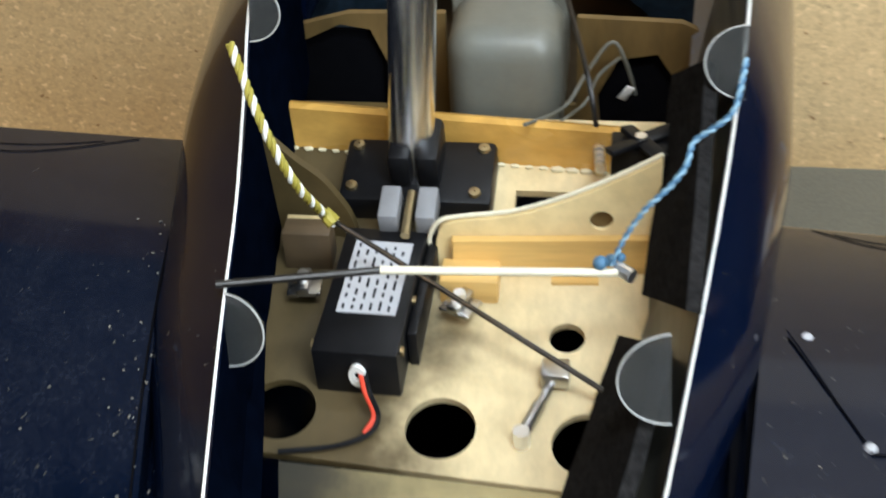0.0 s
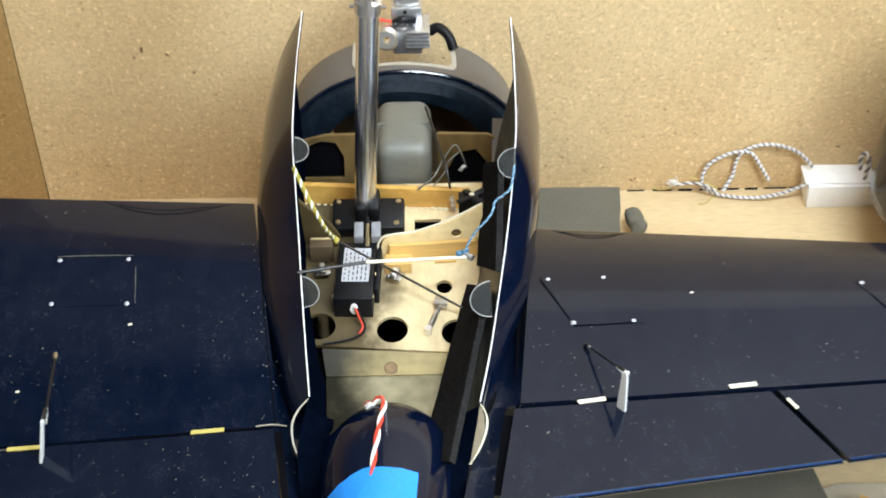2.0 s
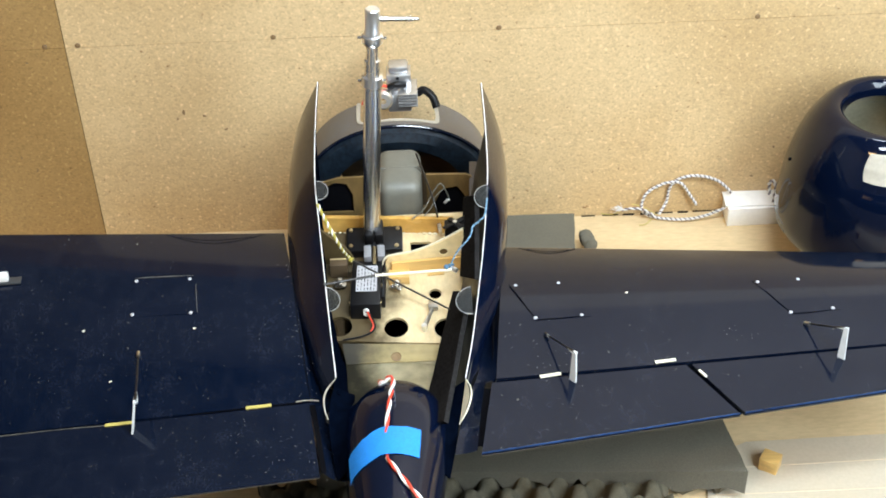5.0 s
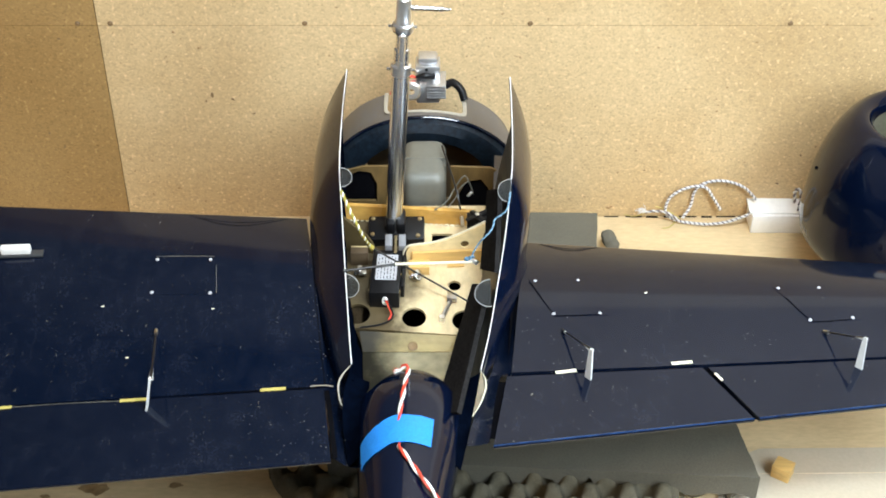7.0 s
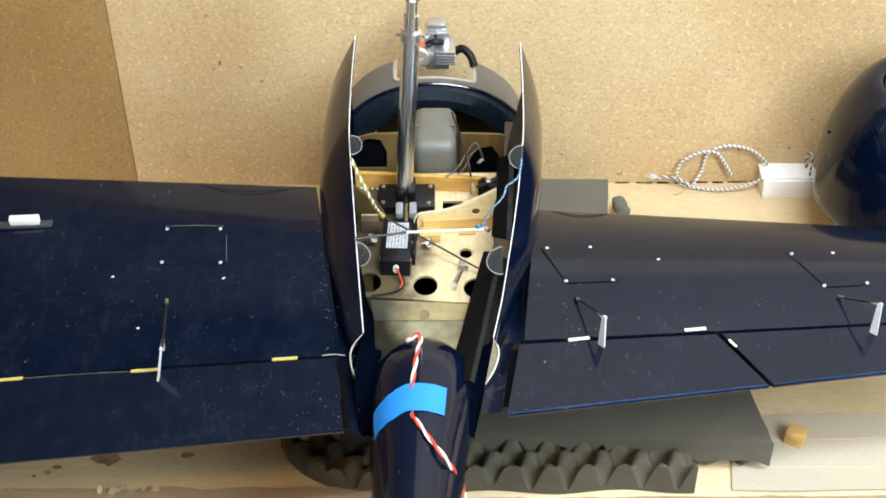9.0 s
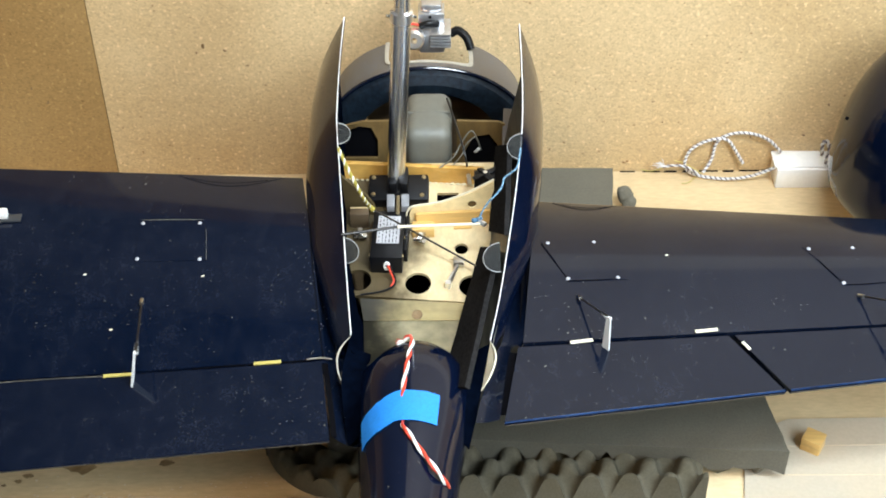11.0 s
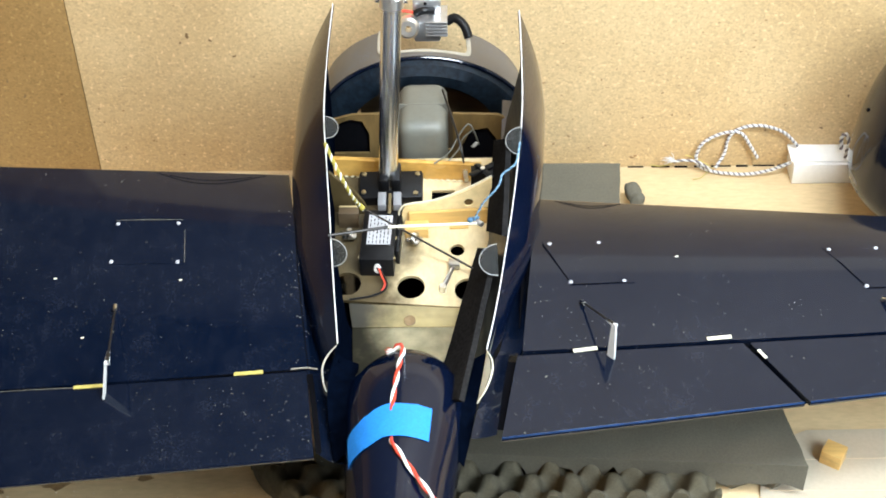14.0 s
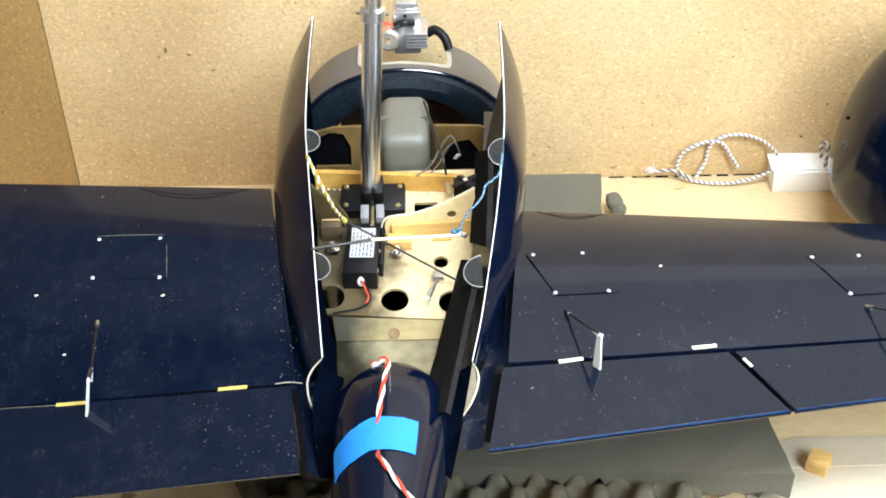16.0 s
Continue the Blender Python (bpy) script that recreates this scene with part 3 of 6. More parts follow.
# fuselage tables: place along the body, then values
HALF = [(-0.62, 0.030), (-0.19, 0.046), (-0.12, 0.056), (-0.05, 0.072), (0.0, 0.090), (0.1, 0.119), (0.2, 0.132), (0.3, 0.136), (0.36, 0.132), (0.40, 0.125), (0.44, 0.114)]
DECK = [(-0.62, 0.030), (-0.25, 0.0455), (-0.19, 0.050), (-0.12, 0.0565), (-0.05, 0.0650)]
SIDE_Z = [(-0.62, 0.165), (-0.21, 0.178), (-0.05, 0.206), (0.1, 0.226), (0.3, 0.240), (0.44, 0.240)]
TOP_Z = [(-0.62, 0.205), (-0.25, 0.236), (-0.066, 0.251), (0.2, 0.288), (0.38, 0.287), (0.44, 0.284)]
LOW_Z = [(-0.62, 0.125), (-0.2, 0.105), (0.0, 0.060), (0.2, 0.0555), (0.44, 0.070)]


def body_x(y):
    return -0.037 + 0.033 * (y + 0.1)


def deck_round(y):
    """How far the deck has closed towards its blunt front end."""
    return max(0.0, 1 - max(0.0, (y + 0.12) / 0.09) ** 2.5) ** 0.4


def body_at(y, a):
    """A point of the body's skin: a is 0 at the right flank, 90 degrees at the ridge, 180 at the left flank."""
    w, = curve_at(HALF, y)
    zs, = curve_at(SIDE_Z, y)
    zt, = curve_at(TOP_Z, y)
    zl, = curve_at(LOW_Z, y)
    c, s = math.cos(a), math.sin(a)
    p = 0.82
    if s > 0:  # a round deck standing on lower shoulders
        d, = curve_at(DECK, y)
        g = deck_round(y)
        d, h = d * g, (zt - zs) * g
        b = math.atan2(h * s, d * c)
        c, s = math.cos(b), math.sin(b)
        r = max(1 / math.hypot(c / d, s / h), 1 / math.hypot(c / w, s / (0.42 * (zt - zs))))
        return (body_x(y) + r * c, y, zs + r * s)
    return (body_x(y) + w * math.copysign(abs(c) ** p, c), y, zs + ((zt - zs) * abs(s) ** p if s > 0 else -(zs - zl) * abs(s) ** p))


# lower hull under the bay: flank, keel, flank
bm = bmesh.new()
ys = [-0.068 + 0.458 * k / 40 for k in range(41)]
slab(bm, [[body_at(y, -math.pi * k / 30) for k in range(31)] for y in ys], 0.0025)
aboard("fuselage_hull", bm, GLOSS)

# tail cone
bm = bmesh.new()
ys = [-0.62 + 0.552 * (k / 40) ** 0.8 for k in range(41)]
loft(bm, [[body_at(y, 2 * math.pi * k / 48) for k in range(48)] for y in ys], True)
bmesh.ops.holes_fill(bm, edges=[e for e in bm.edges if e.is_boundary and e.verts[0].co.y < -0.6], sides=60)
bmesh.ops.recalc_face_normals(bm, faces=bm.faces[:])
tail = aboard("tail_cone", bm, GLOSS, None, "glossy navy tail cone")
# rounded front end of the deck
bm = bmesh.new()
rows = []
for k in range(15):
    y = -0.0695 + 0.0395 * math.sin(math.pi / 2 * k / 14)
    g = deck_round(y)
    d, = curve_at(DECK, y)
    zs, = curve_at(SIDE_Z, y)
    zt, = curve_at(TOP_Z, y)
    rows.append([(body_x(y) + d * g * math.cos(a), y, zs - 0.012 * (1 - abs(math.sin(a))) + (zt - zs) * g * math.sin(a)) for a in [math.pi * q / 32 for q in range(33)]])
loft(bm, rows)
bmesh.ops.recalc_face_normals(bm, faces=bm.faces[:])
aboard("deck_nose", bm, GLOSS, tail, "rounded glossy front end of the tail deck")
# nose ring with the cut-out over the engine
NOSE_HALF, NOSE_SHIFT = 0.1285, 0.0045


def nose_at(y, a):
    """The round nose ring: an arch from flank to flank."""
    f = (y - 0.383) / 0.07
    return (body_x(y) - NOSE_SHIFT - 0.0045 * f + (NOSE_HALF - 0.0055 * f * f) * math.cos(a), y, 0.186 + (0.101 - 0.003 * f * f) * math.sin(a))


bm = bmesh.new()
ys = [0.383 + 0.067 * k / 14 for k in range(15)]
angs = [math.pi * (-0.12 + 1.24 * k / 60) for k in range(61)]
vs = [[bm.verts.new(nose_at(y, a)) for a in angs] for y in ys]
for i in range(14):
    for k in range(60):
        q = nose_at((ys[i] + ys[i + 1]) / 2, (angs[k] + angs[k + 1]) / 2)
        if q[1] > 0.396 and -0.072 < q[0] < 0.030:
            continue
        bm.faces.new((vs[i][k], vs[i][k + 1], vs[i + 1][k + 1], vs[i + 1][k]))
bmesh.ops.delete(bm, geom=[v for v in bm.verts if not v.link_faces], context="VERTS")
bmesh.ops.recalc_face_normals(bm, faces=bm.faces[:])
bmesh.ops.solidify(bm, geom=bm.faces[:], thickness=0.002)
aboard("nose_ring", bm, DUST_SHEEN, None, "dusty nose ring painted brown-grey with the wall's reflection")
bm = bmesh.new()
cut = [nose_at(0.449, 1.95), nose_at(0.42, 1.95), nose_at(0.402, 1.94), nose_at(0.3965, 1.85), nose_at(0.3955, 1.57), nose_at(0.3955, 1.3), nose_at(0.3965, 1.20), nose_at(0.402, 1.15), nose_at(0.42, 1.14), nose_at(0.449, 1.14)]
mid_cut = Vector((body_x(0.43) - 0.008, 0.436, 0.285))
rim = smooth([(p[0], p[1], p[2] + 0.0012) for p in cut], 4)
out_rim = []
for p in rim:
    d = p - mid_cut
    q = p + Vector((d.x, d.y, 0)).normalized() * 0.0055
    a = math.acos(max(-1, min(1, (q.x - body_x(q.y) + NOSE_SHIFT + 0.004) / NOSE_HALF)))
    out_rim.append(Vector((q.x, q.y, nose_at(min(q.y, 0.449), a)[2] + 0.0012)))
loft(bm, [[tuple(p) for p in rim], [tuple(p.lerp(q, 0.5) + Vector((0, 0, 0.0004))) for p, q in zip(rim, out_rim)], [tuple(q) for q in out_rim]])
bmesh.ops.recalc_face_normals(bm, faces=bm.faces[:])
bmesh.ops.solidify(bm, geom=bm.faces[:], thickness=0.001)
aboard("cutout_rim", bm, PALE_EDGE, None, "pale bare rim of the engine cut-out")
# flange that the doors close against
bm = bmesh.new()
rows = []
for k in range(41):
    a = math.pi * (0.015 + 0.97 * k / 40)
    p = Vector(nose_at(0.384, a))
    m = Vector((body_x(0.384) - NOSE_SHIFT, 0.384, 0.186))
    d = (p - m)
    rows.append([tuple(m + d * 0.995 + Vector((0, 0.001, 0))), tuple(m + d * 0.955 + Vector((0, -0.004, 0))), tuple(m + d * 0.93 + Vector((0, -0.010, 0))), tuple(m + d * 0.82 + Vector((0, -0.016, 0))), tuple(m + d * 0.68 + Vector((0, -0.014, 0))), tuple(m + d * 0.65 + Vector((0, 0.016, 0)))])
loft(bm, rows)
bmesh.ops.solidify(bm, geom=bm.faces[:], thickness=0.002)
bmesh.ops.recalc_face_normals(bm, faces=bm.faces[:])
aboard("door_flange", bm, DULL_BLUE, None, "brushed dull blue inner flange")
bm = bmesh.new()
tube(bm, [tuple(Vector(nose_at(0.3825, math.pi * (0.02 + 0.96 * k / 40))) + Vector((0, -0.001, -0.0022))) for k in range(0, 41)], 0.0026, 10)
aboard("flange_lip", bm, NAVY, None, "glossy navy rolled lip of the flange")

# inner side plate between the flange and the door hinge
bm = bmesh.new()
slab(bm, [[(0.0671, 0.3100, 0.2740), (0.0840, 0.2950, 0.2830)], [(0.0655, 0.2820, 0.2620), (0.0815, 0.2680, 0.2690)], [(0.0640, 0.2550, 0.2480), (0.0790, 0.2400, 0.2540)]], 0.002)
aboard("side_plate", bm, DUST_SHEEN, None, "grey-brown side plate inside the bay")

# ---- the two bay doors, hinged at the flanks and standing open
EDGE_L = [(-0.1222, 0.3664, 0.3679), (-0.1243, 0.2892, 0.3545), (-0.1245, 0.2114, 0.3335), (-0.1209, 0.1651, 0.3091), (-0.1167, 0.119, 0.286), (-0.1119, 0.0653, 0.271), (-0.1067, 0.0116, 0.254), (-0.1018, -0.036, 0.238)]
EDGE_R = [(0.0845, 0.3497, 0.3668), (0.0849, 0.2892, 0.3545), (0.0834, 0.2114, 0.3335), (0.0777, 0.1588, 0.3055), (0.0707, 0.1098, 0.285), (0.0622, 0.0565, 0.27), (0.0521, -0.0014, 0.253), (0.0419, -0.0459, 0.238)]


def bay_door(name, edge, side):
    path = smooth(edge, 6)
    rows = []
    n = len(path) - 1
    for i, e in enumerate(path):
        f = i / n
        y = e.y - 0.02 * (1 - f) ** 3
        w, = curve_at(HALF, y)
        zs, = curve_at(SIDE_Z, y)
        hinge = Vector((body_x(y) + side * (w - 0.001), y, zs - 0.006))
        row = []
        for k in range(13):
            t = k / 12
            p = hinge.lerp(e, t)
            bulge = math.sin(math.pi * t ** 0.8) * (0.017 if side < 0 else 0.010) * max(0.0, min(1, (e.z - hinge.z) / 0.06))
            row.append((p.x + side * bulge, p.y, p.z))
        rows.append(row)
    # the front corner runs out to a point
    bm = bmesh.new()
    slab(bm, rows if side > 0 else [r[::-1] for r in rows], 0.0016)
    d = aboard(name, bm, GLOSS, None, "glossy navy gear bay door standing open")
    bm = bmesh.new()
    tube(bm, [tuple(p + Vector((0, 0, 0.0005))) for p in path], 0.00065, 7)
    aboard("door_edge", bm, WHITE, d, "white cut edge")
    return path


path_l = bay_door("bay_door_left", EDGE_L, -1)
path_r = bay_door("bay_door_right", EDGE_R, 1)


# ---- bay lining, floor and bulkheads
def floor_z(y):
    return 0.165 + 0.2 * (y - 0.12)


FOOT_L = [(-0.1300, 0.3633, 0.2137), (-0.1265, 0.2852, 0.1980), (-0.1220, 0.2112, 0.1832), (-0.1170, 0.1322, 0.1674), (-0.1060, 0.0697, 0.1549), (-0.0900, 0.0004, 0.1600)]
FOOT_R = [(0.0725, 0.3633, 0.2137), (0.0603, 0.2852, 0.1980), (0.0500, 0.2022, 0.1814), (0.0376, 0.1322, 0.1674), (0.0218, 0.0697, 0.1549), (0.0053, 0.0004, 0.1600)]


def lining(name, path, foot, side):
    feet = smooth(foot, 6)
    bm = bmesh.new()
    rows = []
    for i, e in enumerate(path):
        if e.y > 0.30:
            continue
        y = e.y + 0.0425
        g = min(feet, key=lambda q: abs(q.y - y))
        top = e + Vector((side * 0.002, 0, -0.006))
        low = TRAY_SET @ Vector((g.x, y, floor_z(y) - 0.004))
        rows.append([tuple(Vector(top).lerp(low, t / 6)) for t in range(7)])
    slab(bm, rows, 0.001)
    return aboard(name, bm, BLUE_IN if side < 0 else STREAK, None, "dark blue inner lining of the bay" if side < 0 else "dark streaked inner lining of the bay")


lining("bay_lining_left", path_l, FOOT_L, -1)
lining("bay_lining_right", path_r, FOOT_R, 1)

TRAY = TRAY_SET
tilt = math.degrees(math.atan(0.2))
floor_m = pose(0, 0.12, 0.165, tilt)


def in_floor(p):
    return (p[0], (p[1] - 0.12) / math.cos(radians(tilt)))


bm = bmesh.new()
outline = [in_floor(p) for p in ((-0.130, 0.30), (-0.124, 0.2), (-0.1215, 0.12), (-0.1205, 0.107), (0.040, 0.094), (0.045, 0.12), (0.062, 0.2), (0.075, 0.30))]
hole = in_floor((-0.0354, 0.1220, 0.1654))
holes = [ring_pts(*hole, 0.0150), ring_pts(*in_floor((-0.1043, 0.1271, 0.1664)), 0.0150), ring_pts(*in_floor((0.0263, 0.1178, 0.1646)), 0.0150), ring_pts(*in_floor((0.0148, 0.1703, 0.1751)), 0.0078)]
a, b = in_floor((-0.0138, 0.2533, 0.1917)), in_floor((0.0123, 0.2394, 0.1889))
holes.append([(a[0], b[1]), (b[0], b[1]), (b[0], a[1]), (a[0], a[1])])
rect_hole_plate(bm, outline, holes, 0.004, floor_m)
aboard("bay_floor", bm, FLOORPLY, None, "birch plywood floor with painted shade, oil stains and round lightening holes")
# sloping rear panel behind the step, and a black sheet for shade under everything
bm = bmesh.new()
loft(bm, [[(-0.102 + 0.0178 * k, 0.107 - 0.0014 * k, 0.1560) for k in range(9)], [(-0.099 + 0.0166 * k, 0.089, 0.1500) for k in range(9)], [(-0.097 + 0.0160 * k, 0.077, 0.1480) for k in range(9)], [(-0.092 + 0.0138 * k, -0.01, 0.152) for k in range(9)], [(-0.088 + 0.0125 * k, -0.069, 0.165) for k in range(9)]])
bmesh.ops.solidify(bm, geom=bm.faces[:], thickness=0.003)
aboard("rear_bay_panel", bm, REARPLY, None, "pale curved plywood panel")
bm = bmesh.new()
loft(bm, [[(-0.1015 + 0.0177 * k, 0.1042 - 0.0014 * k, 0.1592) for k in range(9)], [(-0.099 + 0.0166 * k, 0.089, 0.1532) for k in range(9)], [(-0.097 + 0.0160 * k, 0.0770, 0.1495) for k in range(9)]])
bmesh.ops.recalc_face_normals(bm, faces=bm.faces[:])
bmesh.ops.solidify(bm, geom=bm.faces[:], thickness=0.0008)
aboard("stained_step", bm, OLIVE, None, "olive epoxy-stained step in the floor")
bm = bmesh.new()
revolve(bm, [(0.0003, 0.0), (0.0062, 0.0), (0.0062, 0.0007), (0.0058, 0.0009), (0.0054, 0.0005), (0.0003, 0.0005)], 20, pose(*(-0.0363, 0.0838, 0.1522), 18))
aboard("dowel_end", bm, STAIN, None, "flush greyed dowel end")
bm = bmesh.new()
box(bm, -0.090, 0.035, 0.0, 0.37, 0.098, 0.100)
aboard("cavity_shade_sheet", bm, DARKGAP, None, "black sheet standing in for the dark cavity below the floor")
bm = bmesh.new()
tube(bm, smooth([(-0.045, 0.112, 0.125), (-0.035, 0.104, 0.135), (-0.020, 0.112, 0.130)], 5), 0.0022, 8)
aboard("buried_wire", bm, RED, None, "red wire below the floor hole")

# cross beam
bm = bmesh.new()
b0, b1 = Vector((-0.1349, 0.2776, 0.1965)), Vector((0.0424, 0.2654, 0.1941))
rows = []
for k in range(9):
    p = b0.lerp(b1, k / 8)
    rows.append([(p.x, p.y, p.z - 0.002), (p.x, p.y + 0.001, p.z + 0.022), (p.x, p.y + 0.004, p.z + 0.0235), (p.x, p.y + 0.007, p.z + 0.0225), (p.x, p.y + 0.008, p.z - 0.002)])
loft(bm, rows, True)
bmesh.ops.holes_fill(bm, edges=bm.edges[:])
bmesh.ops.recalc_face_normals(bm, faces=bm.faces[:])
aboard("cross_beam", bm, VARN, None, "amber varnished plywood cross beam")
bm = bmesh.new()
for k in range(26):
    p = b0.lerp(b1, (k + 0.5) / 26)
    if -0.078 < p.x < -0.045:
        continue
    r = 0.0012 + 0.001 * rnd.random()
    s = bmesh.ops.create_icosphere(bm, subdivisions=1, radius=r)
    bmesh.ops.transform(bm, matrix=Matrix.Translation((p.x, p.y - 0.0015, p.z + 0.0005)) @ Matrix.Diagonal((1.8, 1, 0.8, 1)), verts=s["verts"])
tagged(aboard("glue_fillet", bm, material("cured_epoxy", (0.70, 0.62, 0.42), 0.08, spread=0.1, coat=1.0), None), kind="stuff")

# bulkhead with two openings and the tank between
bm = bmesh.new()
by = 0.335
lo = [(-0.1405, 0.17), (0.085, 0.17), (0.085, 0.225), (0.062, 0.236), (0.0105, 0.238), (0.0105, 0.186), (-0.0555, 0.186), (-0.0555, 0.239), (-0.105, 0.238), (-0.1405, 0.228)]
left_hole = [(-0.1375, 0.3350, 0.1821), (-0.1370, 0.3350, 0.2178), (-0.1098, 0.3350, 0.2316), (-0.0943, 0.3350, 0.2289), (-0.0867, 0.3350, 0.2103), (-0.0875, 0.3350, 0.1821)]
right_hole = [(0.0235, 0.3350, 0.1678), (0.0210, 0.3350, 0.1925), (0.0313, 0.3350, 0.2141), (0.0507, 0.3350, 0.2178), (0.0615, 0.3350, 0.2010), (0.0575, 0.3350, 0.1706)]
rect_hole_plate(bm, lo, [[(p[0], p[2]) for p in left_hole], [(p[0], p[2]) for p in right_hole]], 0.004, pose(0, by, 0, 90))
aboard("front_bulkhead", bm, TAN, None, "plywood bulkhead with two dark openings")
# black sheets put the shade of the nose behind the two openings
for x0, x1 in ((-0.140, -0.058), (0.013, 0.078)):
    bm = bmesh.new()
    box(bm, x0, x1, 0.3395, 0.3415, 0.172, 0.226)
    aboard("opening_shade_sheet", bm, DARKGAP, None, "black sheet standing in for shade behind the bulkhead opening")
TRAY = None
# added board and firewall, coloured dark for the shade inside the nose
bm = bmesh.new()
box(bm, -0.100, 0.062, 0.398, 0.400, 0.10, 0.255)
aboard("nose_shade_board", bm, DARK_BLOCK, None, "added board painted dark for the shade inside the nose")
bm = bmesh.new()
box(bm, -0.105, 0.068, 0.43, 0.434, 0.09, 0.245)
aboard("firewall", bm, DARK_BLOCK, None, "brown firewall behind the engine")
TRAY = TRAY_SET
bm = bmesh.new()
box(bm, -0.0530, 0.0045, 0.305, 0.397, 0.172, 0.243, None, 0.015, 6)
tank = aboard("fuel_tank", bm, TANK, None, "milky translucent plastic fuel tank")
bm = bmesh.new()
box(bm, -0.0534, 0.0049, 0.347, 0.350, 0.185, 0.2434, None, 0.0014)
aboard("tank_seam", bm, TANK, tank)

# half ribs: tall curved one on the right, low one on the left
r0, r1 = Vector((-0.0463, 0.2065, 0.1823)), Vector((0.0528, 0.2119, 0.1834))


def half_rib(name, a, b, tops, thick, mat, hole=None, label=""):
    span = (b - a)
    m = Matrix.Translation(a) @ Matrix.Rotation(math.atan2(span.y, span.x), 4, "Z") @ Matrix.Rotation(math.pi / 2, 4, "X")
    top = smooth([(x, z, 0) for x, z in tops], 5)
    pts = [(0, -0.003)] + [(p.x, p.y) for p in top] + [(span.length, -0.003)]
    bm = bmesh.new()
    rect_hole_plate(bm, pts[::-1], [hole] if hole else [], thick, m)
    return aboard(name, bm, mat, None, label), m


rib, rib_m = half_rib("half_rib", r0, r1, [(0.0, 0.012), (0.003, 0.0225), (0.012, 0.0260), (0.035, 0.0290), (0.058, 0.0370), (0.080, 0.0480), (0.0995, 0.0595)], 0.005, RIBPLY, ring_pts(0.074, 0.0265, 0.0052, n=20), "curved pale plywood half rib")
bm = bmesh.new()
rect_hole_plate(bm, [(0.008, 0.0), (0.0965, 0.0), (0.0965, 0.0195), (0.008, 0.0185)], [], 0.004, rib_m @ Matrix.Translation((0, 0, 0.005)))
aboard("rib_doubler", bm, PINE, rib, "pine strip glued to the rib")
# added disc paints the shade seen through the hole
bm = bmesh.new()
rect_hole_plate(bm, ring_pts(0.074, 0.0265, 0.0064, n=20), [], 0.001, rib_m @ Matrix.Translation((0, 0, -0.0022)))
aboard("hole_shade_disc", bm, TAN, rib, "brown disc standing in for the shade seen through the rib's hole")
bm = bmesh.new()
rect_hole_plate(bm, [(0.052, -0.005), (0.073, -0.005), (0.073, 0.0), (0.052, 0.0)], [], 0.009, rib_m @ Matrix.Translation((0, 0, 0.011)))
aboard("rib_foot", bm, PINE, rib)
bm = bmesh.new()
tube(bm, [tuple(rib_m @ p) for p in smooth([(0.0, 0.0, -0.002), (-0.003, 0.014, -0.002), (0.002, 0.0245, -0.002), (0.012, 0.0275, -0.002), (0.035, 0.0305, -0.002), (0.058, 0.0385, -0.002), (0.080, 0.0495, -0.002), (0.0995, 0.0610, -0.002)], 5)], 0.0011, 6)
aboard("rib_edge_bead", bm, CREAM, rib, "cream edging along the rib")
l0, l1 = Vector((-0.1330, 0.2258, 0.1860)), Vector((-0.0850, 0.2205, 0.1852))
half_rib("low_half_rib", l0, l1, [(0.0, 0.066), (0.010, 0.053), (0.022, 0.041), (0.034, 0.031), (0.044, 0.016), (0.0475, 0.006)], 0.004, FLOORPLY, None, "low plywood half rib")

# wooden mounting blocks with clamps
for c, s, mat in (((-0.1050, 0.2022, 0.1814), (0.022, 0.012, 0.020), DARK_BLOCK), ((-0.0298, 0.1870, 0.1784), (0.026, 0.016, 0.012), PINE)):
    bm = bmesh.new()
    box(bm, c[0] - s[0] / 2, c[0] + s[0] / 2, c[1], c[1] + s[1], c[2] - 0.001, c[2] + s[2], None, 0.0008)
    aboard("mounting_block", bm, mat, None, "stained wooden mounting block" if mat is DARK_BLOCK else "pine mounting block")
bm = bmesh.new()
c = (-0.1055, 0.2157, 0.1841)
box(bm, c[0] - 0.0105, c[0] + 0.0105, c[1] - 0.008, c[1] + 0.002, c[2] + 0.0145, c[2] + 0.0165, None, 0.0005)
aboard("block_cap", bm, PLY, None, "pale top of the block")


def clamp(c, turn):
    m = pose(*c, 0, 0, turn)
    bm = bmesh.new()
    box(bm, -0.0075, 0.0075, -0.0065, 0.0065, 0.0, 0.002, m, 0.0005)
    box(bm, -0.003, 0.003, -0.0075, 0.0075, 0.002, 0.006, m, 0.0012)
    cl = aboard("rod_clamp", bm, STEEL, None, "small steel rod clamp")
    bm = bmesh.new()
    cyl(bm, m @ Vector((0, 0, 0.006)), m @ Vector((0, 0, 0.009)), 0.0026, 10)
    aboard("clamp_screw", bm, CHROME, cl)
    return cl


clamp((-0.0325, 0.1787, 0.1827), -25)
clamp((-0.1035, 0.1857, 0.1841), 5)
# bell crank with its joint
bm = bmesh.new()
p, q = Vector((0.0112, 0.1455, 0.1761)), Vector((-0.0010, 0.1165, 0.1683))
tube(bm, [tuple(p), tuple(p.lerp(q, 0.45)), tuple(p.lerp(q, 0.5)), tuple(q)], [0.0022, 0.0022, 0.0028, 0.0027], 10)
crank = aboard("crank_arm", bm, STEEL, None, "bright metal crank arm on the floor")
bm = bmesh.new()
box(bm, p.x - 0.006, p.x + 0.006, p.y - 0.004, p.y + 0.008, p.z - 0.004, p.z + 0.003, None, 0.001)
aboard("crank_bracket", bm, STEEL, crank)
bm = bmesh.new()
cyl(bm, q + Vector((0, 0, -0.004)), q + Vector((0, 0, 0.004)), 0.0036, 14)
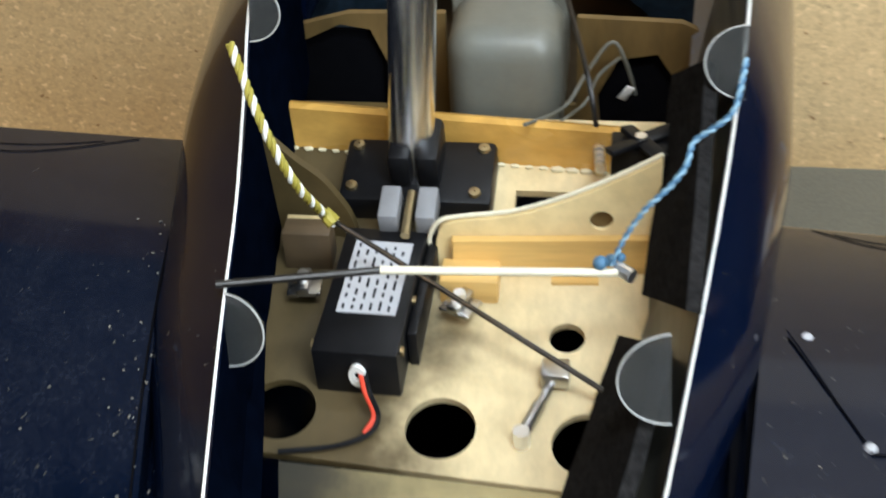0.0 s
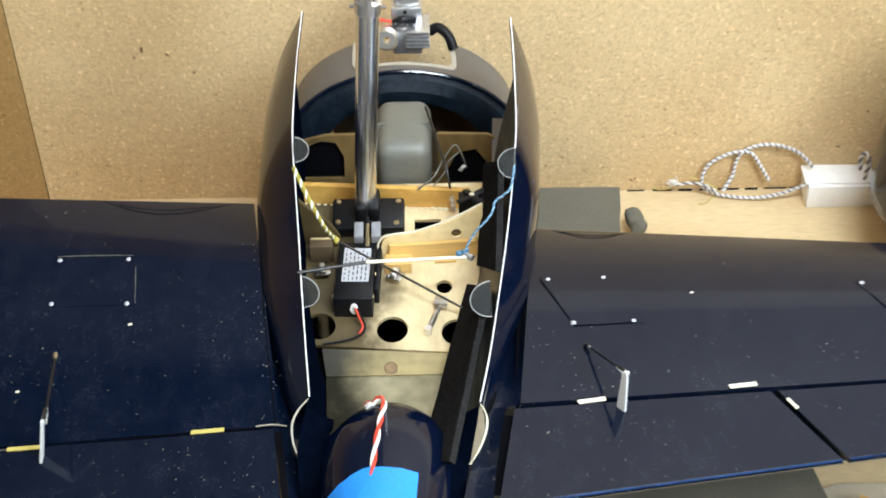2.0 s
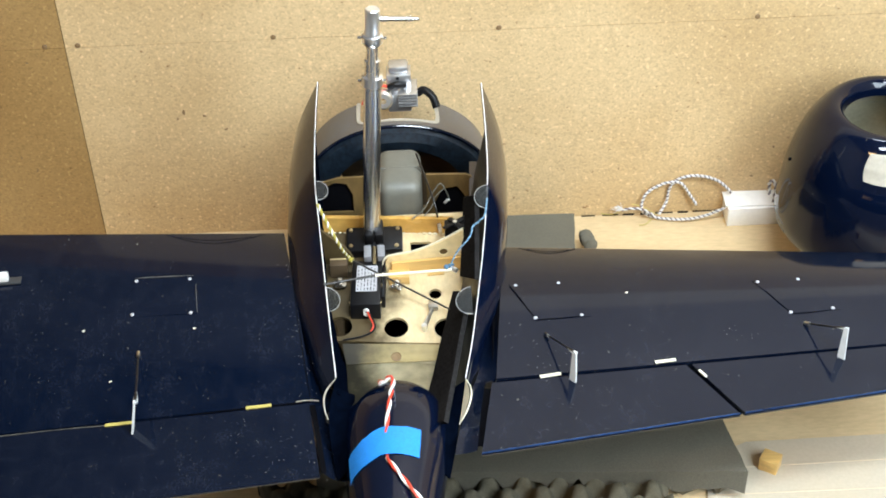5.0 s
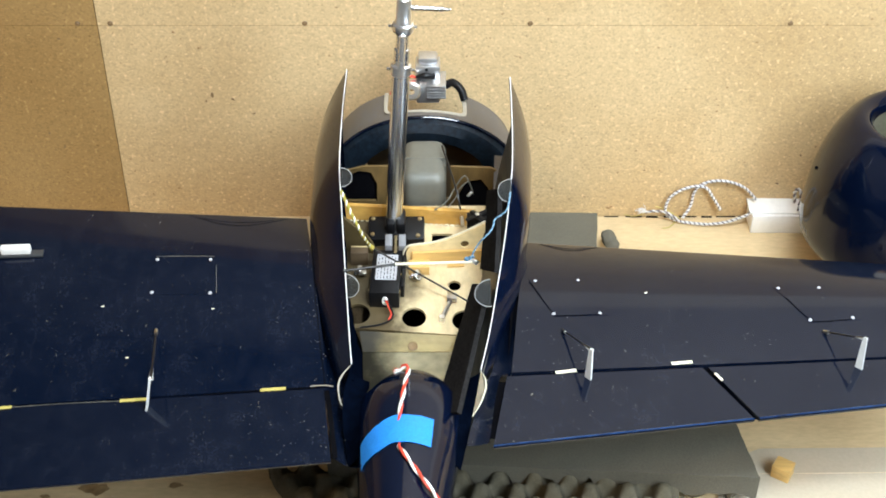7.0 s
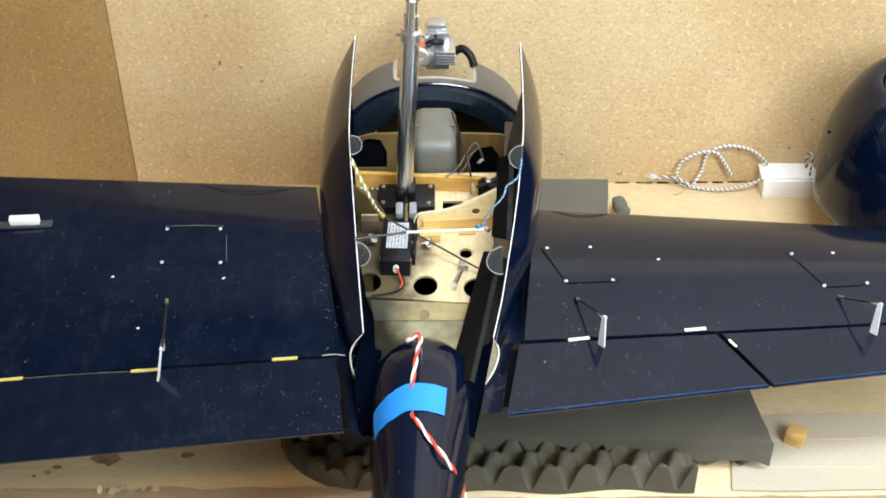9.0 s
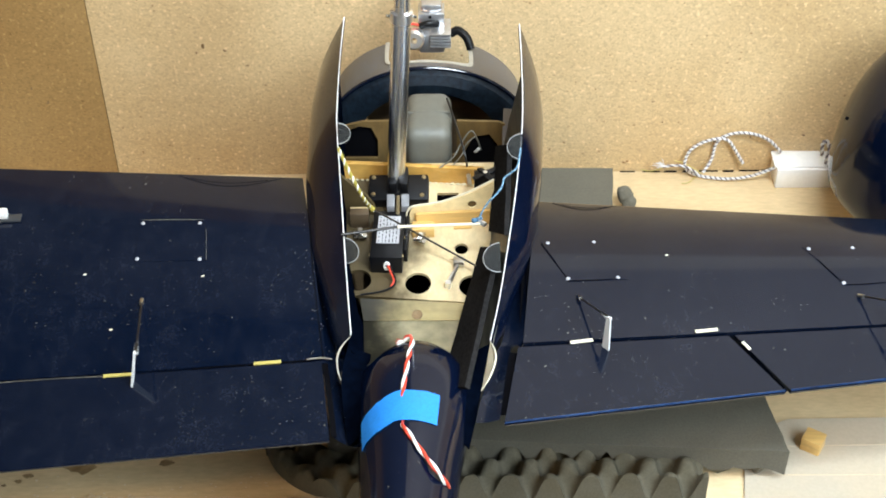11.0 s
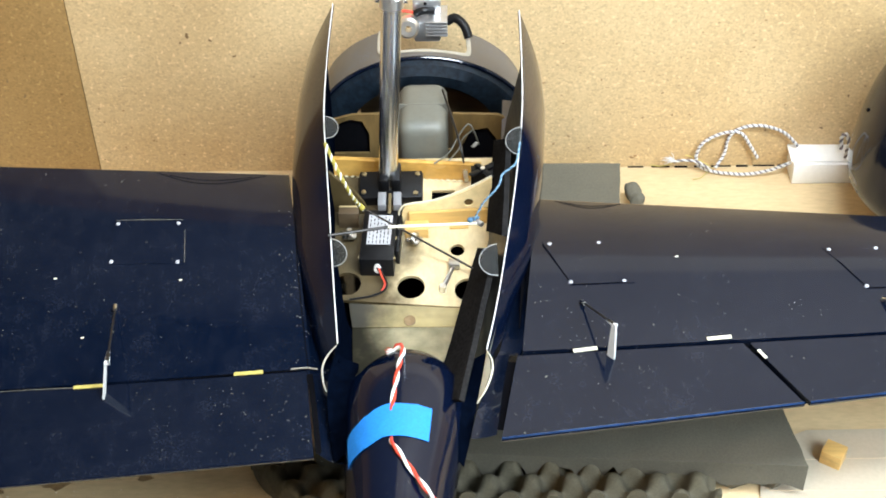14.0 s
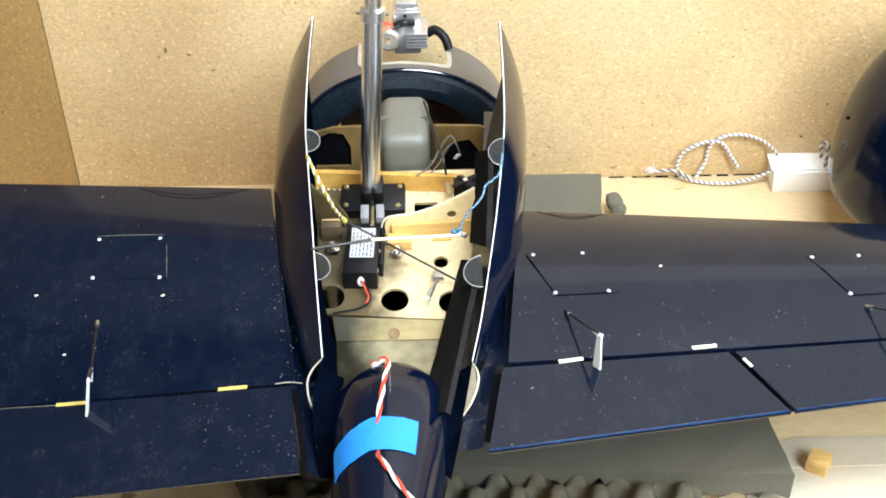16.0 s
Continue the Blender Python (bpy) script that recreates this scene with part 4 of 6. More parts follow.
aboard("crank_boss", bm, CHROME, crank)

# rods across the bay
bm = bmesh.new()
ra, rb, rc = Vector((-0.1184, 0.1161, 0.2450)), Vector((-0.0571, 0.1346, 0.2400)), Vector((0.0356, 0.1448, 0.2350))
rod(bm, ra, rb, 0.0016)
cross = aboard("cross_rod", bm, DROD, None, "dark end of a steel rod across the bay")
bm = bmesh.new()
tube(bm, [tuple(rb), tuple(rc)], 0.0017, 10)
aboard("rod_sleeve", bm, CREAM, cross, "white plastic sleeve")
bm = bmesh.new()
cyl(bm, rc + Vector((0.0, 0.003, 0)), rc + Vector((0.006, -0.002, 0.0)), 0.003, 10)
aboard("rod_eye", bm, CHROME, cross)
bm = bmesh.new()
rod(bm, Vector((-0.0902, 0.1879, 0.2236)), Vector((0.0374, 0.1306, 0.1791)), 0.0012)
push = aboard("diagonal_rod", bm, DROD, None, "thin dark steel rod laid diagonally")
bm = bmesh.new()
rod(bm, Vector((-0.0924, 0.1897, 0.2239)), Vector((-0.0860, 0.1853, 0.2221)), 0.0022)
aboard("rod_tip", bm, CHROME, push)

# black sponge strips along the right side
for a0, a1, b0_, b1_ in (((0.0653, 0.2851, 0.2350), (0.0543, 0.1633, 0.2050), (0.0771, 0.2346, 0.2750), (0.0694, 0.1040, 0.2500)), ((0.0452, 0.1703, 0.1751), (0.0072, -0.0027, 0.1650), (0.0629, 0.0975, 0.2380), (0.0341, -0.0478, 0.2100))):
    bm = bmesh.new()
    A0, A1, B0, B1 = Vector(a0), Vector(a1), Vector(b0_), Vector(b1_)
    if A0.y < 0.2:  # the lower strip runs on beside the deck and leaves the lining bare
        A1, B1 = A0.lerp(A1, 1.22), B0.lerp(B1, 1.22)
        B0, B1 = A0.lerp(B0, 0.88), A1.lerp(B1, 0.88)
    rows = [[tuple(A0.lerp(A1, i / 14).lerp(B0.lerp(B1, i / 14), k / 5) + Vector((-0.0085 + 0.0008 * noise.noise((i * 1.3, k * 1.7, 2)), 0, 0.003 + 0.0006 * noise.noise((i, k, 9))))) for k in range(6)] for i in range(15)]
    loft(bm, rows)
    bmesh.ops.recalc_face_normals(bm, faces=bm.faces[:])
    bmesh.ops.solidify(bm, geom=bm.faces[:], thickness=0.006)
    aboard("sponge_strip", bm, RUBBER, None, "rough black sponge strip")
# the left lining folds in over the edge of the floor
bm = bmesh.new()
fold = smooth([(-0.1265, 0.2300, 0.1900), (-0.1185, 0.1700, 0.1785), (-0.1065, 0.1000, 0.1650), (-0.0965, 0.0400, 0.1625), (-0.0880, -0.0150, 0.1640)], 5)
slab(bm, [[tuple(p), tuple(p + Vector((-0.006, 0, 0.011))), tuple(p + Vector((-0.015, 0, 0.030)))] for p in fold], 0.001)
aboard("lining_fold", bm, BLUE_IN, None, "dark blue fold of the lining beside the floor")


def half_disc(c, r, side, turn=0):
    """A hinge tongue: a half round plate standing across the bay."""
    pts = [(r * math.cos(math.pi * k / 18 - math.pi / 2), r * 0.9 * math.sin(math.pi * k / 18 - math.pi / 2)) for k in range(19)]
    if side > 0:
        pts = [(-x, y) for x, y in pts][::-1]
    bm = bmesh.new()
    rect_hole_plate(bm, pts, [], 0.0014, pose(*c, 70, 0, turn))
    tongue = aboard("hinge_tongue", bm, SMOKE, None, "translucent plastic hinge tongue")
    bm = bmesh.new()
    m = pose(*c, 70, 0, turn)
    tube(bm, [tuple(m @ Vector((x, y, 0.0002))) for x, y in pts], 0.0004, 6)
    aboard("tongue_rim", bm, TONGUE_RIM, tongue)


half_disc((-0.1252, 0.2345, 0.2960), 0.0135, -1)
half_disc((0.0846, 0.2201, 0.2860), 0.0170, 1)
half_disc((0.0560, 0.0730, 0.2480), 0.0190, 1, 8)
TRAY = None
half_disc((-0.1132, 0.0697, 0.2620), 0.0165, -1, -12)
TRAY = TRAY_SET

# servo with its arm and link
c = Vector((0.0414, 0.2342, 0.2198))
bm = bmesh.new()
box(bm, c.x - 0.011, c.x + 0.016, c.y - 0.004, c.y + 0.010, c.z - 0.004, c.z + 0.014, None, 0.001)
servo = aboard("servo", bm, BLACK, None, "black servo with a star-shaped arm")
bm = bmesh.new()
for k in range(4):
    m = pose(c.x + 0.002, c.y, c.z + 0.016, 12, 0, 35 + 90 * k)
    box(bm, -0.002, 0.017 if k != 1 else 0.012, -0.0034, 0.0034, -0.0014, 0.0016, m, 0.0008)
aboard("servo_arm", bm, BLACK, servo)
bm = bmesh.new()
cyl(bm, c + Vector((0.002, 0, 0.016)), c + Vector((0.002, 0, 0.019)), 0.0026, 10)
aboard("arm_screw", bm, CHROME, servo)
bm = bmesh.new()
a, b = Vector((0.0254, 0.2562, 0.2042)), Vector((0.0240, 0.2691, 0.2088))
for k in range(5):
    p = a.lerp(b, k / 4)
    cyl(bm, p - Vector((0, 0.0012, 0)), p + Vector((0, 0.0012, 0)), 0.0026, 10)
link = aboard("spring_link", bm, CHROME, None, "coiled bright link")
bm = bmesh.new()
tube(bm, smooth([tuple(b), (0.0190, 0.2800, 0.2345), (0.0106, 0.3185, 0.2415), (-0.0012, 0.3650, 0.2510)], 5), 0.0013, 8)
aboard("link_rod", bm, DROD, link)
bm = bmesh.new()
tube(bm, smooth([(-0.0101, 0.2621, 0.2234), (0.0059, 0.3050, 0.2051), (0.0163, 0.3200, 0.2160), (0.0281, 0.3250, 0.2307), (0.0356, 0.3250, 0.2178), (0.0404, 0.3300, 0.1972)], 5), 0.0010, 8)
aboard("fuel_tube", bm, TANK, None, "pale silicone fuel tube")

bm = bmesh.new()
box(bm, -0.0022, 0.0022, -0.0004, 0.0004, -0.005, 0.005, pose(*(0.0358, 0.3250, 0.2010), 15, 28, 10), 0.0003)
aboard("paper_tag", bm, WHITE, None, "small white tag on the fuel tube")
bm = bmesh.new()
tube(bm, smooth([(0.0058, 0.2762, 0.2162), (0.0163, 0.3100, 0.2050), (0.0222, 0.3180, 0.2157), (0.0326, 0.3220, 0.2238)], 5), 0.0008, 8)
aboard("vent_tube", bm, TANK, None, "thin pale vent tube")

# ---- retract unit: plate, trunnion, motor box, strut
bm = bmesh.new()
pm = pose(-0.0595, 0.2495, 0.205, tilt)
box(bm, -0.036, 0.036, -0.020, 0.020, -0.016, 0.0, pm, 0.003)
gear = aboard("retract_unit", bm, BLACK, None, "black plastic retractable landing gear unit")
for sx, sy in ((-0.030, 0.014), (0.030, 0.014), (-0.030, -0.012), (0.028, -0.014)):
    bm = bmesh.new()
    revolve(bm, [(0.0005, 0.0018), (0.0026, 0.0015), (0.003, 0.0), (0.0005, 0.0)], 12, pm @ Matrix.Translation((sx, sy, 0.0002)))
    aboard("screw", bm, BRASS, gear, "brass screw head")
bm = bmesh.new()
for s in (-1, 1):
    box(bm, s * 0.0065 - 0.0055, s * 0.0065 + 0.0055, -0.012, 0.016, 0.0, 0.020, pm, 0.003)
aboard("trunnion", bm, BLACK, gear)
bm = bmesh.new()
for s in (-1, 1):
    box(bm, s * 0.0085 - 0.0045, s * 0.0085 + 0.0045, -0.040, -0.021, 0.0, 0.012, pm, 0.001)
aboard("slide_block", bm, GREY_P, gear, "grey slide blocks")
bm = bmesh.new()
cyl(bm, pm @ Vector((0.0, -0.046, 0.006)), pm @ Vector((0.0, -0.02, 0.006)), 0.0022, 10)
aboard("lead_screw", bm, BRASS, gear)
# motor box behind the plate
mm = pose(-0.0705, 0.172, 0.196, 4, 0, -2.5)
bm = bmesh.new()
box(bm, -0.0185, 0.0185, -0.037, 0.040, -0.026, 0.0, mm, 0.0012)
motor = aboard("motor_box", bm, BLACK, None, "black motor box with a silver label")
bm = bmesh.new()
box(bm, 0.019, 0.0235, -0.020, 0.046, -0.026, -0.004, mm, 0.001)
aboard("motor_side_rail", bm, BLACK, motor)
bm = bmesh.new()
box(bm, -0.0125, 0.0135, -0.014, 0.031, 0.0, 0.0004, mm)
label = aboard("silver_label", bm, LABEL, motor, "silver printed label")
bm = bmesh.new()
lr = random.Random(8)
for col in range(6):
    v = -0.012
    while v < 0.027:
        ln = lr.uniform(0.002, 0.006)
        box(bm, -0.0105 + col * 0.0040, -0.0105 + col * 0.0040 + 0.0011, v, min(v + ln, 0.029), 0.0004, 0.0006, mm)
        v += ln + lr.uniform(0.0015, 0.004)
aboard("label_print", bm, INK, motor)
for sx, sy in ((-0.0185, -0.03), (0.0185, -0.03), (0.0185, 0.0)):
    bm = bmesh.new()
    cyl(bm, mm @ Vector((sx * 0.99, sy, -0.004)), mm @ Vector((sx * 1.07, sy, -0.004)), 0.0022, 10)
    aboard("screw", bm, BRASS, motor)
bm = bmesh.new()
revolve(bm, [(0.0016, 0.0), (0.0038, 0.0), (0.0038, 0.002), (0.0016, 0.002)], 16, mm @ pose(0.001, -0.0375, -0.012, 90) @ Matrix.Diagonal((1, 1.7, 1, 1)))
aboard("cable_grommet", bm, WHITE, motor, "white cable grommet")
w0 = mm @ Vector((0.001, -0.038, -0.012))
for dx, mat, nm in ((0.0, RED, "red_wire"), (0.0018, BLACK, "black_wire")):
    bm = bmesh.new()
    tube(bm, smooth([tuple(w0 + Vector((dx, 0.004, 0.001))), tuple(w0 + Vector((dx + 0.004, -0.008, -0.001))), tuple(Vector((-0.0630, 0.1216, 0.1713)) + Vector((dx, 0, 0))), tuple(Vector((-0.0663, 0.1133, 0.1677)) + Vector((dx, 0.001, 0))), tuple(Vector((-0.0800, 0.1067, 0.1653)) + Vector((dx, dx, 0))), (-0.1010, 0.1042, 0.1648)][:4 if mat is RED else 6], 6), 0.0012, 8)
    aboard(nm, bm, mat, motor)

# strut: chrome tube, collars, oleo, axle
s0, s1 = Vector((-0.0629, 0.2506, 0.2031)), Vector((-0.0440, 0.2618, 0.5300))
ax = (s1 - s0).normalized()
ln = (s1 - s0).length


def on_strut(f):
    return tuple(s0 + (s1 - s0) * f)


bm = bmesh.new()
cyl(bm, on_strut(0), on_strut(0.70), 0.0108, 28)
strut = aboard("gear_strut", bm, BRUSHED, None, "polished chrome landing gear strut standing up from the bay")
bm = bmesh.new()
prof = [(0.70, 0.0108), (0.70, 0.0128), (0.735, 0.0128), (0.74, 0.0095), (0.80, 0.0095), (0.805, 0.0075), (0.86, 0.0075), (0.865, 0.0105), (0.875, 0.0125), (0.90, 0.0125), (0.905, 0.0098), (0.915, 0.0098), (0.92, 0.0088), (1.0, 0.0088), (1.004, 0.0075)]
tube(bm, [on_strut(f) for f, r in prof], [r for f, r in prof], 24)
aboard("oleo_leg", bm, ALU, strut, "bright machined aluminium oleo leg")
side = ax.cross(Vector((0, -1, 0))).normalized()
if side.x < 0:
    side = -side
bm = bmesh.new()
p = Vector(on_strut(0.965))
tube(bm, [tuple(p), tuple(p + side * 0.016), tuple(p + side * 0.017), tuple(p + side * 0.044), tuple(p + side * 0.050), tuple(p + side * 0.054)], [0.0035, 0.0035, 0.003, 0.003, 0.0018, 0.0015], 12)
aboard("axle", bm, STEEL, strut, "steel stub axle")
for f in (0.715, 0.89):
    bm = bmesh.new()
    p = Vector(on_strut(f))
    cyl(bm, p - side * 0.017, p + side * 0.0165, 0.0018, 8)
    aboard("collar_bolt", bm, STEEL, strut)
bm = bmesh.new()
for f0, f1 in ((0.735, 0.80), (0.80, 0.87)):
    a, b = Vector(on_strut(f0)), Vector(on_strut(f1))
    off = Vector((0.0, -0.011, 0.0))
    tube(bm, [tuple(a + off), tuple(b + off)], [0.0045, 0.0035], 8)
aboard("torque_link", bm, ALU, strut)

TRAY = None
# ---- engine at the nose
bm = bmesh.new()
box(bm, -0.036, -0.004, 0.436, 0.475, 0.270, 0.298, None, 0.003)
engine = aboard("engine", bm, CAST, None, "grey cast aluminium model engine")
for k in range(5):
    z = 0.280 + k * 0.0045
    bm = bmesh.new()
    box(bm, -0.022, 0.004, 0.432, 0.470, z, z + 0.0022, None, 0.0006)
    aboard("cooling_fin", bm, CAST, engine)
bm = bmesh.new()
box(bm, -0.037, -0.004, 0.452, 0.480, 0.297, 0.318, None, 0.002)
box(bm, -0.034, -0.007, 0.455, 0.478, 0.318, 0.329, None, 0.004)
aboard("cylinder_head", bm, CAST, engine)
bm = bmesh.new()
cyl(bm, (-0.022, 0.4505, 0.314), (-0.022, 0.4525, 0.314), 0.002, 10)
aboard("head_bolt", bm, BLACK, engine)
bm = bmesh.new()
revolve(bm, [(0.004, 0.0), (0.013, 0.0), (0.013, 0.012), (0.010, 0.016), (0.004, 0.016)], 24, pose(-0.042, 0.440, 0.292, 75))
aboard("carburettor", bm, ALU, engine, "bright carburettor")
bm = bmesh.new()
tube(bm, smooth([(0.004, 0.450, 0.290), (0.013, 0.448, 0.296), (0.024, 0.440, 0.290), (0.029, 0.432, 0.278)], 6), 0.0055, 12)
aboard("breather_hose", bm, BLACK, engine, "black rubber hose")
bm = bmesh.new()
tube(bm, smooth([(-0.012, 0.448, 0.306), (-0.024, 0.444, 0.309), (-0.034, 0.446, 0.304)], 5), 0.0045, 10)
aboard("plug_cap", bm, BLACK, engine)
bm = bmesh.new()
tube(bm, smooth([(-0.034, 0.446, 0.305), (-0.050, 0.445, 0.308), (-0.064, 0.438, 0.300), (-0.070, 0.430, 0.288)], 6), 0.0018, 8)
aboard("ignition_lead", bm, RED, engine, "orange-red ignition lead")

# ---- wing roots and wings
def fillet(name, outer, side):
    pts = smooth(outer, 5)
    rows = []
    for p in pts:
        w, = curve_at(HALF, p.y)
        zs, = curve_at(SIDE_Z, p.y)
        q = Vector((body_x(p.y) + side * (w - 0.002), p.y, zs - 0.004))
        if side > 0 and p.y < 0.02:  # level strip beside the flap
            flat = min(1.0, (0.02 - p.y) / 0.05)
            q += Vector((0.012 * flat, 0, (p.z - 0.005 - q.z) * flat))
        if side * (p.x - q.x) < 0.004:
            q.x = p.x - side * 0.004
        rows.append([tuple(q.lerp(p, t / 6) - Vector((0, 0, 0.35 * abs(q.z - p.z) * math.sin(math.pi * t / 6)))) for t in range(7)] + [(p.x, p.y, p.z - 0.006)])
    bm = bmesh.new()
    loft(bm, rows)
    bmesh.ops.recalc_face_normals(bm, faces=bm.faces[:])
    return aboard(name, bm, NAVY, None, "dusty navy wing root fillet")


fillet("wing_root_left", [(-0.1627, 0.2003, 0.2432), (-0.1581, 0.1563, 0.2468), (-0.1512, 0.0804, 0.2405), (-0.1436, 0.0168, 0.2273), (-0.1328, -0.0468, 0.2090), (-0.1163, -0.1421, 0.2002)], -1)
fillet("wing_root_right", [(0.0927, 0.2385, 0.1850), (0.0893, 0.1480, 0.2270), (0.0834, 0.0510, 0.2314), (0.0767, -0.0300, 0.2234), (0.0631, -0.0413, 0.2230), (0.0494, -0.1371, 0.2195)], 1)


def wing_panel(name, side, s0, s1, text):
    """The fixed part of a wing, from leading edge to hinge line, with a rounded nose and a closed underside."""
    rows = []
    for i in range(25):
        s = s0 + (s1 - s0) * i / 24
        row = []
        for k in range(25):
            t = (k / 24) ** 1.5 * 0.992
            row.append(wing_point(side, s, t))
        le, h = row[0], row[-1]
        under = [(h[0], h[1], h[2] - 0.012), (lerp(le[0], h[0], 0.4), lerp(le[1], h[1], 0.4), min(le[2], h[2]) - 0.045), (le[0], le[1] + 0.002, le[2] - 0.030), (le[0], le[1] + 0.0055, le[2] - 0.014), (le[0], le[1] + 0.0035, le[2] - 0.005)]
        rows.append(row + under)
    bm = bmesh.new()
    loft(bm, rows, True)
    bmesh.ops.holes_fill(bm, edges=bm.edges[:])
    bmesh.ops.recalc_face_normals(bm, faces=bm.faces[:])
    return aboard(name, bm, NAVY, None, text)


def flap(name, side, hinge_s, trail_s, parent, text, gap=1.02):
    """A control surface from hinge line to trailing edge, with thickness."""
    rows = []
    for i in range(17):
        u = i / 16
        a = wing_point(side, lerp(*hinge_s, u), gap)
        b = wing_point(side, lerp(*trail_s, u), 2.0)
        row = [tuple(lerp(p, q, k / 8) for p, q in zip(a, b)) for k in range(9)]
        row += [(b[0], b[1] - 0.0012, b[2] - 0.002), (b[0], b[1], b[2] - 0.005), (a[0], a[1], a[2] - 0.012), (a[0], a[1] + 0.001, a[2] - 0.003)]
        rows.append(row)
    bm = bmesh.new()
    loft(bm, rows, True)
    bmesh.ops.holes_fill(bm, edges=bm.edges[:])
    bmesh.ops.recalc_face_normals(bm, faces=bm.faces[:])
    return aboard(name, bm, NAVY, parent, text)


def edge_bead(side, trail_s, parent):
    """The rounded lip of a trailing edge; lighter blue paints the light it catches."""
    bm = bmesh.new()
    pts = [Vector(wing_point(side, lerp(*trail_s, k / 24), 2.0)) + Vector((0, 0.0004, 0.0001)) for k in range(25)]
    tube(bm, pts, 0.0013, 8)
    return aboard("trailing_edge", bm, LIP, parent, "glossy trailing edge, painted lighter blue for the light it catches")


wing_l = wing_panel("wing_left", "left", 0.012, 1.45, "dusty dark navy wing panel of the model")
wing_r = wing_panel("wing_right", "right", 0.024, 1.45, "dusty dark navy wing panel, slightly unseated")
flap("flap", "left", (0.025, 1.45), (0.012, 1.45), wing_l, "navy flap", 1.006)
flap("flap", "right", (0.012, 0.573), (-0.010, 0.727), wing_r, "navy flap", 1.035)
flap("aileron", "right", (0.590, 1.45), (0.742, 1.45), wing_r, "navy aileron", 1.035)
edge_bead("right", (-0.010, 0.727), wing_r)
edge_bead("right", (0.742, 1.45), wing_r)


def strip_on(side, name, pts, width, lift, mat, parent, label=""):
    """A thin flat strip that follows the wing's face."""
    path = smooth([on_wing(side, p[0], p[1]) for p in pts], 6)
    path = [Vector(on_wing(side, p.x, p.y, lift)) for p in path]
    rows = []
    for i, p in enumerate(path):
        d = (path[min(i + 1, len(path) - 1)] - path[max(i - 1, 0)]).normalized()
        n = Vector((-d.y, d.x, 0)) * width / 2
        rows.append([tuple(p - n - Vector((0, 0, 0.001))), tuple(p - n), tuple(p + n), tuple(p + n - Vector((0, 0, 0.001)))])
    bm = bmesh.new()
    loft(bm, rows)
    bmesh.ops.recalc_face_normals(bm, faces=bm.faces[:])
    return aboard(name, bm, mat, parent, label)


def screw_on(side, p, parent, mat):
    q = on_wing(side, p[0], p[1])
    bm = bmesh.new()
    revolve(bm, [(0.0003, 0.0016), (0.0019, 0.0012), (0.0026, 0.0), (0.0003, 0.0)], 12, pose(*q))
    aboard("hatch_screw", bm, mat, parent)


def hatch(side, corners, screws, lines, parent, mat_line):
    """A flush servo hatch: a thin plate, its open joint and four screws."""
    bm = bmesh.new()
    a, b, c, d = [Vector((*p[:2], 0)) for p in corners]
    rows = []
    for i in range(7):
        rows.append([on_wing(side, *(a.lerp(b, k / 6).lerp(d.lerp(c, k / 6), i / 6))[:2], 0.0006) for k in range(7)])
    loft(bm, rows)
    bmesh.ops.recalc_face_normals(bm, faces=bm.faces[:])
    r = bmesh.ops.extrude_face_region(bm, geom=bm.faces[:])
    bmesh.ops.translate(bm, vec=(0, 0, -0.002), verts=[v for v in r["geom"] if isinstance(v, bmesh.types.BMVert)])
    bmesh.ops.recalc_face_normals(bm, faces=bm.faces[:])
    aboard("servo_hatch", bm, NAVY, parent, "flush navy servo hatch cover")
    for s in screws:
        screw_on(side, s, parent, LABEL)
    for ln_ in lines:
        strip_on(side, "hatch_joint", ln_, 0.0004 if mat_line is not DARKGAP else 0.0007, 0.0009, mat_line, parent)


hatch("left", ((-0.3470, 0.1422, 0.2451), (-0.2727, 0.1415, 0.2458), (-0.2666, 0.0834, 0.2369), (-0.3456, 0.0851, 0.2346)), ((-0.3430, 0.1376, 0.2446), (-0.2790, 0.1368, 0.2453), (-0.3433, 0.0883, 0.2354), (-0.2741, 0.0853, 0.2371)),
      (((-0.3456, 0.1422, 0.2452), (-0.3089, 0.1428, 0.2456), (-0.2747, 0.1415, 0.2457)), ((-0.2711, 0.1274, 0.2443), (-0.2666, 0.0843, 0.2371))), wing_l, DUST_LINE)
hatch("right", ((0.1022, 0.1183, 0.2307), (0.1705, 0.1238, 0.2278), (0.1938, 0.0573, 0.2274), (0.1288, 0.0528, 0.2297)), ((0.1101, 0.1140, 0.2308), (0.1618, 0.1175, 0.2288), (0.1290, 0.0565, 0.2300), (0.1834, 0.0596, 0.2280)),
      (((0.1026, 0.1125, 0.2312), (0.1158, 0.0824, 0.2317), (0.1295, 0.0538, 0.2297)), ((0.1295, 0.0529, 0.2297), (0.1553, 0.0548, 0.2288), (0.1846, 0.0578, 0.2278))), wing_r, DARKGAP)
hatch("right", ((0.3947, 0.1151, 0.2209), (0.4600, 0.1204, 0.2182), (0.4912, 0.0625, 0.2156), (0.4299, 0.0565, 0.2175)), ((0.4016, 0.1120, 0.2209), (0.4514, 0.1153, 0.2190), (0.4304, 0.0591, 0.2178), (0.4816, 0.0648, 0.2162)),
      (((0.4073, 0.0953, 0.2213), (0.4186, 0.0756, 0.2200), (0.4308, 0.0574, 0.2176)), ((0.4306, 0.0565, 0.2175), (0.4543, 0.0584, 0.2167), (0.4804, 0.0621, 0.2160))), wing_r, DARKGAP)

